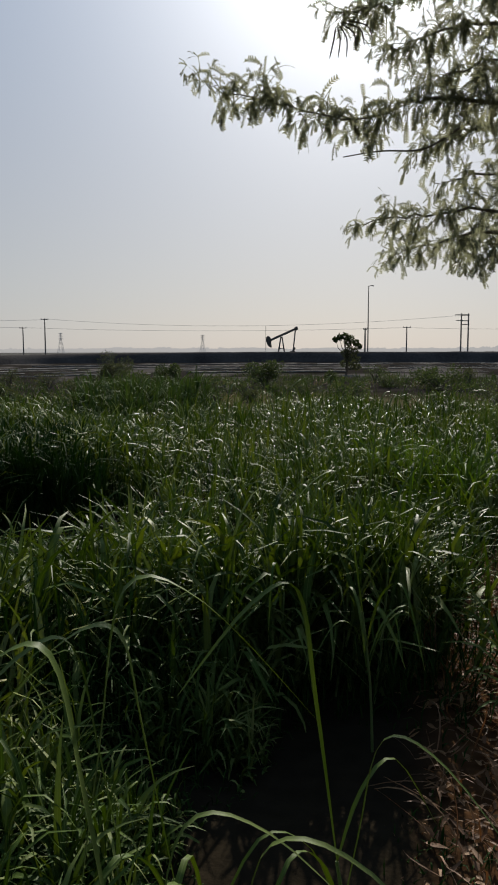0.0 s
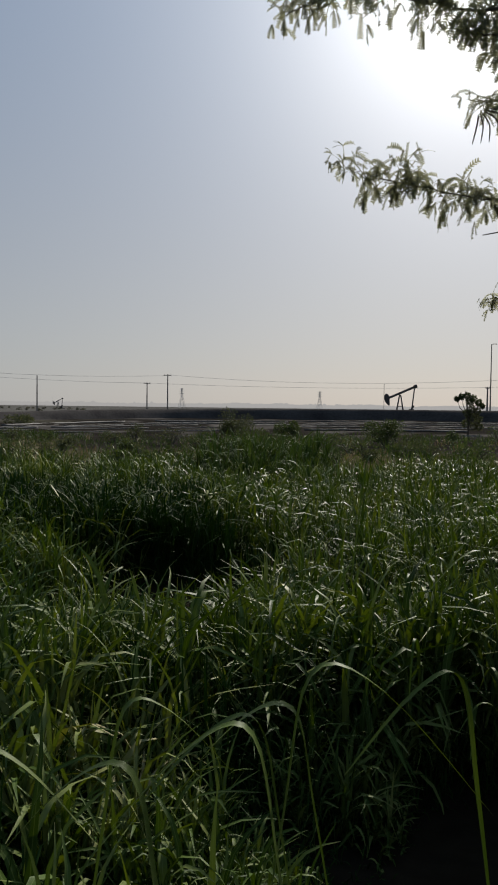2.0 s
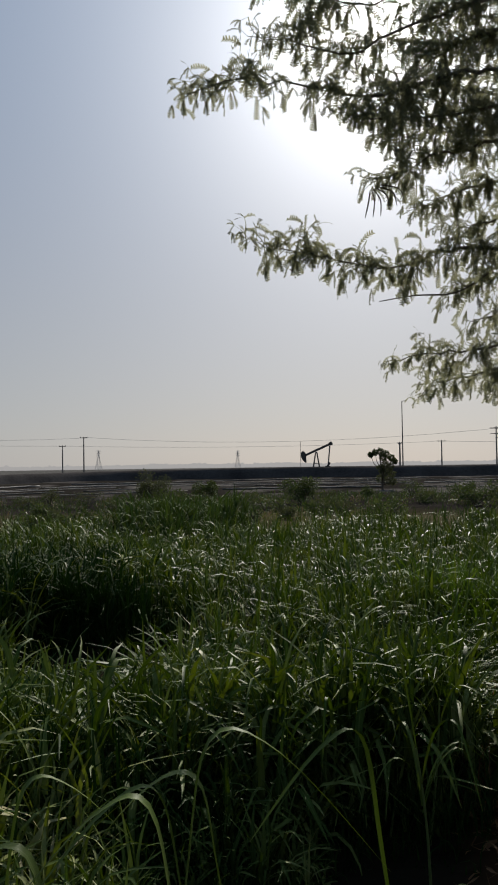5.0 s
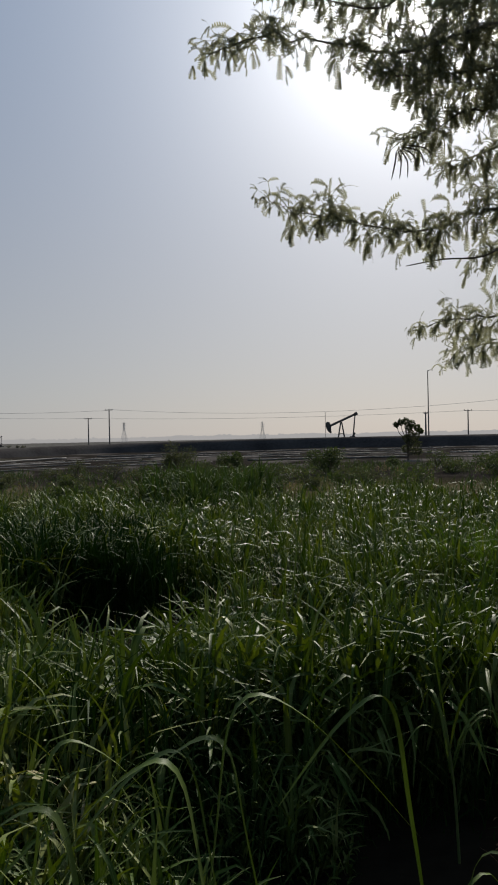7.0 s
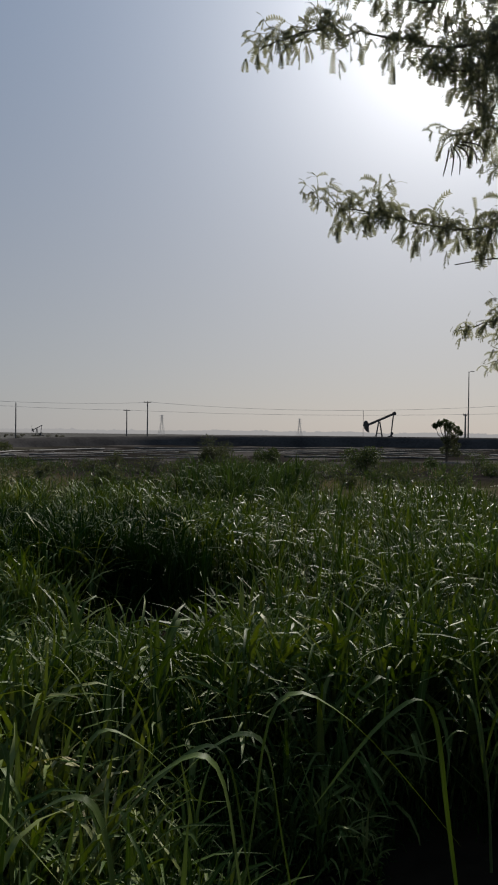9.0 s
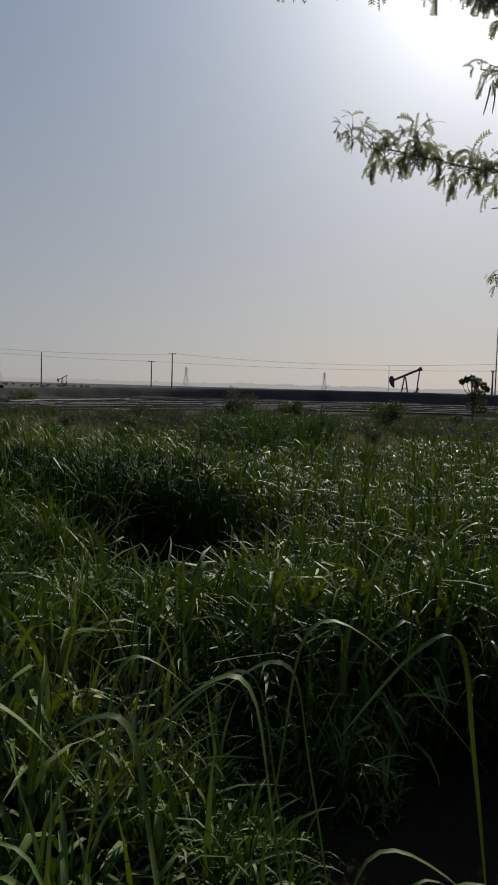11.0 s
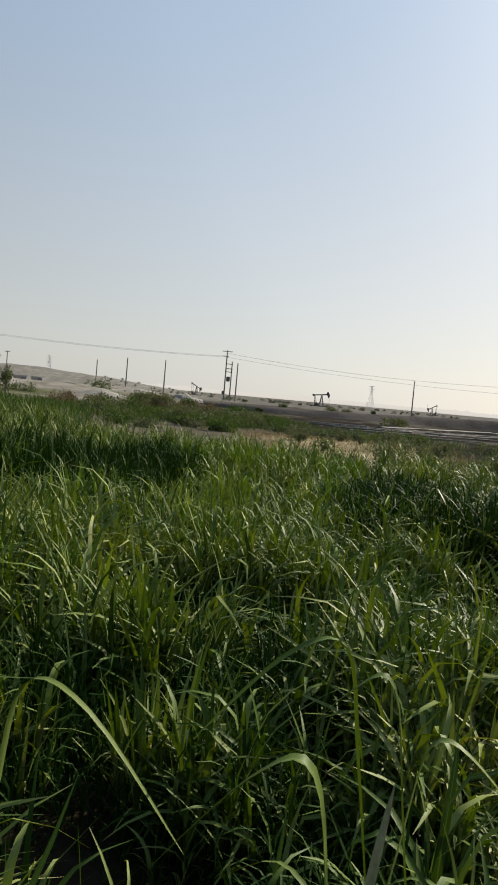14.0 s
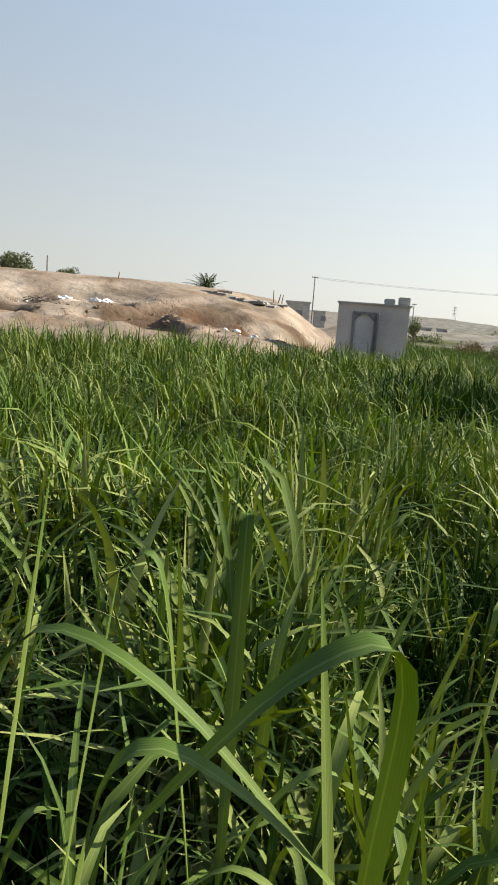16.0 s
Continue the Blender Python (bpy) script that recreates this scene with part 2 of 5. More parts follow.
GROUND = land("ground_soil")
GRASS = leafy("grass_blade", [(0.05, (0.021, 0.042, 0.011)), (0.42, (0.063, 0.104, 0.022)), (0.7, (0.172, 0.206, 0.062)), (0.92, (0.24, 0.25, 0.1)), (1.0, (0.345, 0.305, 0.17))], 0.09, 0.48, patch=1.0, spec=0.045, glow=(1.45, 1.65, 0.08), veins=True, clump=1.1)
# Lit copy of the grass: sunshine is put into this yellow-green.
SUNLIT_GRASS = leafy("sunlit_grass_blade", [(0.0, (0.05, 0.104, 0.012)), (0.5, (0.078, 0.14, 0.02)), (1.0, (0.165, 0.2, 0.045))], 0.2, 0.55, spec=0.05, glow=(1.5, 1.45, 0.3))
# Dark grass; low between tussocks its near-black green stands for shade.
SHADE_DARK_GRASS = leafy("shade_dark_grass_blade", [(0.0, (0.011, 0.028, 0.006)), (0.5, (0.02, 0.047, 0.009)), (1.0, (0.04, 0.075, 0.014))], 0.05, 0.65, spec=0.035, glow=(1.2, 1.5, 0.2))
SCRUB = leafy("scrub_leaf", [(0.0, (0.03, 0.055, 0.016)), (0.5, (0.052, 0.095, 0.025)), (1.0, (0.11, 0.13, 0.045))], 0.18, 0.7, spec=0.04)
STRAW = leafy("dry_stalk", [(0.0, (0.14, 0.1, 0.05)), (0.5, (0.25, 0.19, 0.1)), (1.0, (0.4, 0.33, 0.19))], 0.18, 0.7, spec=0.15, glow=(1.1, 1.0, 0.8))
LITTER = leafy("dead_leaf", [(0.0, (0.1, 0.045, 0.018)), (0.5, (0.2, 0.095, 0.035)), (1.0, (0.4, 0.24, 0.1))], 0.15, 0.7, glow=(1.1, 0.9, 0.7))
# Lifted to pale grey to stand for the sun's veiling glare.
TREE_LEAF = leafy("feathery_leaf", [(0.0, (0.11, 0.12, 0.085)), (0.5, (0.19, 0.195, 0.15)), (1.0, (0.28, 0.275, 0.21))], 0.7, 0.5, spec=0.15, glow=(1.4, 1.38, 1.08))
BUSH_LEAF = leafy("bush_leaf", [(0.0, (0.03, 0.05, 0.025)), (0.5, (0.06, 0.085, 0.04)), (1.0, (0.11, 0.13, 0.06))], 0.3, 0.7, spec=0.06)
BARK = surface("bark", (0.08, 0.068, 0.055), (0.19, 0.16, 0.13), 6, 0.9, 0.8, 60)
TAR = surface("oily_earth", (0.045, 0.041, 0.039), (0.1, 0.091, 0.085), 0.25, 0.85, 0.4, 3.0, spec=0.0, bump_dist=0.06)
STEEL = surface("dull_pipe_steel", (0.07, 0.066, 0.062), (0.2, 0.19, 0.178), 0.6, 0.75, 0.1, 9, metal=0.0, spec=0.2)
# Weathered black steel, lifted further towards grey to stand for haze.
PUMP = surface("hazed_weathered_steel", (0.07, 0.07, 0.072), (0.14, 0.135, 0.13), 2, 0.6, 0.2, 20, metal=0.2)
# Weathered wood; part of its paleness stands for distance haze.
POLE_WOOD = surface("hazed_weathered_wood", (0.13, 0.125, 0.12), (0.24, 0.23, 0.22), 1.5, 0.85, 0.3, 14)
# Galvanised grey kept extra light: distance haze is put into the colour.
HAZED_GALV = surface("hazed_galvanised_steel", (0.42, 0.43, 0.44), (0.55, 0.56, 0.57), 0.2, 0.55, 0.05, 2, metal=0.2)
# Haze over the far lines is put into the wire's pale grey.
WIRE = surface("hazed_wire", (0.34, 0.34, 0.34), (0.44, 0.44, 0.44), 1, 0.6, 0.0, 3, metal=0.4)
PLASTER = surface("hut_plaster", (0.4, 0.355, 0.335), (0.56, 0.505, 0.475), 0.9, 0.9, 0.3, 14)
CONCRETE = surface("raw_concrete", (0.28, 0.27, 0.25), (0.45, 0.43, 0.4), 2.2, 0.9, 0.4, 25)
TAR_SLAB = surface("weathered_slab", (0.16, 0.15, 0.14), (0.27, 0.25, 0.23), 2.2, 0.9, 0.4, 25)
DOOR_PAINT = surface("grey_door_paint", (0.42, 0.42, 0.44), (0.58, 0.57, 0.57), 1.5, 0.55, 0.1, 20)
FRAME_PAINT = surface("dark_frame_paint", (0.13, 0.13, 0.14), (0.22, 0.22, 0.23), 2, 0.6, 0.1, 20)
WHITE_SACK = surface("white_plastic_litter", (0.6, 0.6, 0.6), (0.85, 0.85, 0.83), 3, 0.5, 0.3, 15)
CLOD = surface("dry_brown_earth", (0.11, 0.075, 0.05), (0.24, 0.165, 0.11), 3, 0.95, 0.6, 22)
PALE_LEAF = surface("dead_pale_leaf", (0.22, 0.21, 0.12), (0.42, 0.4, 0.27), 14, 0.6, 0.2, 90)


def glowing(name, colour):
    """Emission standing in for the air light of the far distance."""
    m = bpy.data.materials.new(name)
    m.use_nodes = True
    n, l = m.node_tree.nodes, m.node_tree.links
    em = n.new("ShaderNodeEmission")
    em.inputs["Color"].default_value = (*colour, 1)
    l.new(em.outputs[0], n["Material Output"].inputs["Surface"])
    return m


HAZE_GLOW = glowing("haze_glow", (0.40, 0.39, 0.383))
DUSTY_LEAF = leafy("dusty_leaf", [(0.0, (0.06, 0.075, 0.045)), (0.5, (0.1, 0.115, 0.07)), (1.0, (0.17, 0.17, 0.11))], 0.2, 0.75, spec=0.03)


SAND = surface("pale_sand", (0.17, 0.158, 0.138), (0.26, 0.243, 0.212), 0.8, 0.95, 0.4, 9)
GREY_LEAF = leafy("grey_thorn_leaf", [(0.0, (0.1, 0.1, 0.085)), (0.5, (0.14, 0.138, 0.118)), (1.0, (0.19, 0.185, 0.16))], 0.15, 0.75, spec=0.03)
DRY_LEAF = leafy("dry_brown_leaf", [(0.0, (0.07, 0.052, 0.035)), (0.5, (0.115, 0.09, 0.06)), (1.0, (0.17, 0.14, 0.09))], 0.15, 0.75, spec=0.05)


# ---- the land ----
def bearing(x, y):
    return np.degrees(np.arctan2(-np.asarray(x, float), np.asarray(y, float))), np.hypot(x, y)


def ground_height(x, y):
    az, r = bearing(x, y)
    h = 0.07 * (value_noise(x, y, 1.3, 1) - 0.5) + 0.05 * (value_noise(x, y, 0.4, 2) - 0.5)
    h = h + step(r, 16, 40) * 0.25 * (value_noise(x, y, 7, 3) - 0.5)
    # sand bank behind the hut: a lower shelf, a scarp and the crest
    edge = az + 3.0 * (value_noise(x, y, 3.5, 27) - 0.5) + 1.4 * (value_noise(x, y, 1.1, 28) - 0.5)
    side = step(edge, 57.5, 62.5) * (1 - step(az, 118, 140)) * (1 - step(r, 48, 62) * (1 - step(az, 63, 67)))
    rough = value_noise(x, y, 5, 4) * 0.7 + value_noise(x, y, 1.6, 5) * 0.35 + value_noise(x, y, 0.6, 6) * 0.15
    crest = np.interp(az, (57, 59.5, 61, 62.4, 64, 66, 70, 76, 82), (0.8, 1.35, 2.0, 2.5, 2.65, 2.82, 2.98, 3.05, 3.1))
    rise = 0.32 * step(r, 24, 30) + 0.2 * step(r, 31, 34) + 0.48 * step(r, 36, 46)
    slope = step(r, 26, 30) * (1 - step(r, 38, 44))
    cut = step(value_noise(x, y, 3.2, 9) + 0.25 * value_noise(x, y, 0.9, 10), 0.55, 0.72) * step(r, 28, 30) * (1 - step(r, 36, 40))
    worn = np.abs(value_noise(x, y, 1.1, 14) - 0.5) + 0.5 * np.abs(value_noise(x, y, 0.5, 15) - 0.5)
    h = h + side * (crest * rise * (1 - 0.5 * step(r, 75, 160)) + (0.75 * (rough - 0.6) - 0.4 * worn) * slope - 0.5 * cut)
    # rubbly sand hummocks and far low ridges
    hum = step(az, 38, 42) * (1 - step(az, 56, 60)) * step(r, 80, 95) * (1 - step(r, 120, 150))
    h = h + hum * (0.6 + 1.3 * value_noise(x, y, 9, 7)) * 0.9
    ridge = step(az, 35, 52) * (1 - step(az, 110, 150)) * step(r, 300, 420)
    h = h + ridge * (2.6 + 4.5 * value_noise(x, y, 60, 8) + 2.0 * value_noise(x, y, 17, 24)) * (1 - 0.5 * step(r, 700, 1500))
    return h


def soil_colour(x, y):
    az, r = bearing(x, y)
    n1, n2 = value_noise(x, y, 6, 11), value_noise(x, y, 1.7, 12)
    c = np.zeros(x.shape + (3,))
    # soil under the near grass, almost black to stand for the shade there
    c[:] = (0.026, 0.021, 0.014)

    def lay(weight, colour):
        w = np.clip(weight, 0, 1)[..., None]
        c[:] = c * (1 - w) + np.array(colour) * w
    lay(step(x - 0.17 * y, 0.05, 0.4) * (1 - step(r, 5.4, 7)) * step(y, 1.7, 2.3), (0.085, 0.045, 0.022))       # leaf litter by the tree
    lay(step(r + 5 * n1, 17, 21), (0.075, 0.068, 0.038))
    lay(step(r + 5 * n1, 17, 21) * step(az + 6 * n1, 30, 36), (0.06, 0.062, 0.032))
    lay(step(r + 5 * n1, 30, 36) * (1 - step(az, 34, 40)), (0.03, 0.027, 0.024))        # oily flat
    streak = step(value_noise(az, r * 0.45, 2.6, 16) + 0.3 * value_noise(az, r, 0.8, 17), 0.72, 0.86)
    lay(streak * step(r, 44, 50) * (1 - step(r, 112, 125)) * (1 - step(az, 24, 32)), (0.1, 0.093, 0.087))       # paler broken streaks
    lay(step(az + 5 * n1, 22, 29) * (1 - step(az + 5 * n1, 35, 40)) * step(r + 4 * n1, 21, 25) * (1 - step(r + 9 * n2, 38, 44)), (0.24, 0.208, 0.135))
    lay(step(az + 4 * n1, 34, 40) * (1 - step(az, 52, 56)) * step(r + 4 * n1, 19, 24) * (1 - step(r, 44, 54)), (0.105, 0.095, 0.074))       # bare grey-brown strip
    lay(step(az, 36, 42) * step(r, 62, 85), (0.185, 0.175, 0.155))
    lay(step(az, 36, 42) * step(value_noise(x, y, 6, 25), 0.45, 0.7) * step(r, 50, 60) * (1 - step(r, 90, 120)) * (1 - step(az, 55, 58)), (0.09, 0.1, 0.05))
    lay(step(value_noise(x, y, 11, 20) + 0.4 * value_noise(x, y, 4, 23), 0.72, 0.95) * step(az, 16, 24) * step(r, 70, 90) * (1 - step(az, 57, 60)), (0.1, 0.095, 0.075))
    lay(step(az, 54, 58) * step(r, 23, 27), (0.25, 0.203, 0.165))
    lay(step(az, 57, 60) * step(value_noise(x, y, 1.4, 18) + 0.5 * value_noise(x, y, 0.5, 19), 0.8, 1.05) * step(r, 26, 29) * 0.7, (0.17, 0.125, 0.09))
    brown = step(value_noise(x, y, 3.2, 9) + 0.25 * value_noise(x, y, 0.9, 10), 0.5, 0.68) * step(r, 27, 30) * (1 - step(r, 37, 41))
    brown = np.maximum(brown, step(value_noise(x, y, 1.2, 26) + 0.3 * (1 - step(az, 60, 65)), 0.55, 0.75) * step(r, 27, 29) * (1 - step(r, 38, 42)) * (1 - step(az, 64, 69)))
    lay(step(az, 57, 60) * brown * 0.9, (0.09, 0.06, 0.04))
    scar = step(az + 1.5 * n2, 58.5, 60.5) * (1 - step(az + 3 * n2, 69, 73)) * step(r + 2 * n2, 31, 33) * (1 - step(r + 3 * n2, 37, 39.5))
    lay(scar * (0.55 + 0.45 * step(value_noise(x, y, 0.9, 29), 0.3, 0.6)), (0.095, 0.06, 0.04))        # reddish dug earth
    lay(step(az, 57, 60) * step(value_noise(x, y * 3, 4, 13), 0.55, 0.8) * step(r, 26, 30) * 0.5, (0.4, 0.35, 0.29))
    lay(step(az, 36, 42) * step(r, 85, 100) * (1 - step(az, 56, 58)) * step(n1, 0.3, 0.6), (0.235, 0.224, 0.2))
    lay(step(r, 140, 200) * 0.7, (0.17, 0.167, 0.158))
    return c * (0.85 + 0.3 * n2[..., None])


def build_ground():
    angles = np.concatenate([np.arange(-24, 100, 0.4), np.arange(100, 336, 5.0)])
    rings = np.concatenate([[0.002, 0.3], 0.6 * 1.055 ** np.arange(0, 68), np.arange(23.2, 50, 0.36), 50 * 1.045 ** np.arange(0, 102)])
    a, r = np.meshgrid(np.radians(angles), rings)
    x, y = -r * np.sin(a), r * np.cos(a)
    z = ground_height(x, y)
    na, nr = len(angles), len(rings)
    i, j = np.meshgrid(np.arange(nr - 1), np.arange(na), indexing="ij")
    j2 = (j + 1) % na
    quads = np.stack([i * na + j, (i + 1) * na + j, (i + 1) * na + j2, i * na + j2], -1).reshape(-1, 4)[:, ::-1]
    me = quads_mesh("ground", np.stack([x, y, z], -1).reshape(-1, 3), quads)
    col = me.attributes.new("soil", "FLOAT_COLOR", "POINT")
    rgba = np.ones((na * nr, 4), np.float32)
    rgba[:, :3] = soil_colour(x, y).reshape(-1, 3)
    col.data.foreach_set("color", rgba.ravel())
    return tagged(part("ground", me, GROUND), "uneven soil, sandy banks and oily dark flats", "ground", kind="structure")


build_ground()

# road bank of dark oily earth, from far ahead round to the left: bearing, distance, height
BANK = [(-45, 150, 1.7), (-20, 120, 1.55), (-9, 116, 1.57), (0, 119, 1.6), (7, 122, 1.5), (14, 120, 1.29), (20, 108, 1.12), (27, 95, 0.72), (33, 93, 0.58), (38, 100, 0.52), (44, 120, 0.3), (50, 150, -0.1)]


def along(table, n):
    """n + 1 places along a smooth line through the table's bearings, with distance and height."""
    t = np.array(table, float)
    s = np.linspace(t[0, 0], t[-1, 0], n + 1)
    k = np.ones(9) / 9
    out = [s]
    for c in (1, 2):
        v = np.interp(s, t[:, 0], t[:, c])
        out.append(np.convolve(np.pad(v, 4, mode="edge"), k, "valid"))
    return np.stack(out, 1)


def build_bank():
    line = along(BANK, 190)
    offs = [(-3.2, 0.0), (-2.2, 0.55), (-1.5, 0.9), (-0.8, 1.0), (2.0, 1.0), (5.0, 1.0), (7.0, 0.6), (9.0, 0.0)]
    verts = []
    for i, (az, r, h) in enumerate(line):
        for k, (o, f) in enumerate(offs):
            p = pol(az, r + o)
            wob = 0.09 * (noise.noise(Vector((p.x * 0.35, p.y * 0.35, k * 3.0))))
            verts.append((p.x, p.y, h * f + wob - (0.15 if f == 0 else 0)))
    m = len(offs)
    quads = [((i + 1) * m + k, (i + 1) * m + k + 1, i * m + k + 1, i * m + k) for i in range(len(line) - 1) for k in range(m - 1)]
    me = quads_mesh("road_bank", verts, np.array(quads))
    return tagged(part("road_bank", me, TAR), "long low bank of black oily earth", "embankment", kind="structure")


build_bank()


# ---- grass ----
def ribbons(base, heading, rise, droop, length, width, segs, fold=0.18, twist=0.3, rng=None, flat=False):
    """Arching leaf blades: rows of vertices, three across, tapering to a tip."""
    n = len(base)
    s = np.linspace(0, 1, segs + 1)
    bend = rng.uniform(0.25, 0.75, (n, 1))
    el = rise[:, None] - droop[:, None] * (0.35 * s[None] ** 1.5 + 0.65 * step(s[None] - bend, -0.25, 0.25))
    ds = length[:, None] / segs
    dx, dz = np.cos(el) * ds, np.sin(el) * ds
    run = np.concatenate([np.zeros((n, 1)), np.cumsum((dx[:, 1:] + dx[:, :-1]) / 2, 1)], 1)
    up = np.concatenate([np.zeros((n, 1)), np.cumsum((dz[:, 1:] + dz[:, :-1]) / 2, 1)], 1)
    curl = heading[:, None] + twist * (rng.random((n, 1)) - 0.5) * s[None] * 2
    c, sn = np.cos(curl), np.sin(curl)
    mid = np.stack([base[:, None, 0] + run * c, base[:, None, 1] + run * sn, base[:, None, 2] + up], -1)
    w = width[:, None] * 0.5 * np.minimum(1, 0.45 + s * 4)[None] * (1 - s[None] ** 2.4) + 0.0006
    roll = (rng.random((n, 1)) - 0.5) * 1.6 * s[None]
    side = np.stack([-sn, c, np.zeros_like(c)], -1)
    nrm = np.stack([-np.sin(el) * c, -np.sin(el) * sn, np.cos(el)], -1)
    sd = side * np.cos(roll)[..., None] + nrm * np.sin(roll)[..., None]
    nm = nrm * np.cos(roll)[..., None] - side * np.sin(roll)[..., None]
    left = mid + sd * w[..., None] + nm * (fold * w)[..., None]
    right = mid - sd * w[..., None] + nm * (fold * w)[..., None]
    if flat:
        verts = np.stack([left, right], 2).reshape(-1, 3)
        k = np.arange(n)[:, None] * 2 * (segs + 1) + np.arange(segs)[None, :] * 2
        return verts, np.stack([k, k + 1, k + 3, k + 2], -1).reshape(-1, 4)
    verts = np.stack([left, mid, right], 2).reshape(-1, 3)
    k = np.arange(n)[:, None, None] * 3 * (segs + 1) + np.arange(segs)[None, :, None] * 3 + np.arange(2)[None, None, :]
    quads = np.stack([k, k + 1, k + 4, k + 3], -1).reshape(-1, 4)
    return verts, quads


def blades_mesh(name, v, q, rows, n, flat=False):
    """A mesh of ribbons that keeps, for each vertex, its place across and along the blade."""
    me = quads_mesh(name, v, q)
    co = []
    for k, m in enumerate(rows):
        wide = (-1.0, 1.0) if flat else (-1.0, 0.0, 1.0)
        s = np.repeat(np.linspace(0, 0.5 if k == 0 and len(rows) > 1 else 1, m + 1), len(wide))
        a = np.tile(wide, m + 1)
        co.append(np.tile(np.stack([a, s, a * 0], 1), (n, 1)))
    at = me.attributes.new("blade", "FLOAT_VECTOR", "POINT")
    at.data.foreach_set("vector", np.concatenate(co).astype(np.float32).ravel())
    return me


def joined(pieces):
    v, q, n = [], [], 0
    for a, b in pieces:
        v.append(a)
        q.append(b + n)
        n += len(a)
    return np.concatenate(v), np.concatenate(q)


HOLES = [(15.0, 6.6, 0.82), (59.5, 2.65, 0.5), (52.5, 2.5, 0.44), (45.5, 2.25, 0.28), (22.0, 4.4, 0.3), (-5.0, 2.1, 0.5), (2.0, 1.7, 0.32), (-7.0, 3.0, 0.4), (-1.5, 2.55, 0.36), (-13.0, 3.0, 0.6), (33.0, 3.0, 0.25)]      # bearing, distance, radius


def grass_height(x, y):
    az, r = bearing(x, y)
    h = 0.84 + 0.44 * (value_noise(x, y, 1.1, 21) - 0.42) + 0.2 * (value_noise(x, y, 0.35, 22) - 0.5)
    h = h + 0.16 * step(az, 38, 62) + 0.08 * step(az, 20, 40) + 0.25 * step(az, 41, 53) * step(r, 8, 15)
    h = h + 0.24 * step(az, 19, 25) * (1 - step(az, 41, 46)) * step(r, 9, 13)
    for haz, hr, rad in HOLES:
        p = pol(haz, hr)
        d = np.hypot(x - p.x, y - p.y)
        h = h - 0.55 * (1 - step(d, rad * 0.5, rad * 1.25))
    front = pol(16.5, 5.0)
    h = h - 0.22 * (1 - step(np.hypot((x - front.x) * 0.8, y - front.y), 0.5, 1.3))
    tall = pol(17, 8.6)
    h = h + 0.3 * (1 - step(np.hypot((x - tall.x) * 0.6, y - tall.y), 0.6, 1.7))
    ahead = 1 - step(az, 6, 19) + 0.5 * step(az, 6, 19) * (1 - step(az, 21, 29))
    h = h * (1 - 0.57 * ahead * (1 - step(r, 2.7, 3.5))) + 0.2 * ahead * step(r, 3.2, 3.7) * (1 - step(r, 4.3, 5.2))
    h = h * (1 - 0.2 * (1 - step(r, 1.9, 2.5)) * step(az, 43, 48) * (1 - step(az, 55, 61)))
    return h * (1 - 0.3 * step(-az, 8, 24) * (1 - step(r, 3, 7)))


def scatter(rng, count, r0, r1, a0=-22.0, a1=99.0):
    az = rng.uniform(a0, a1, count)
    r = np.sqrt(rng.uniform(r0 * r0, r1 * r1, count))
    return -r * np.sin(np.radians(az)), r * np.cos(np.radians(az)), az, r


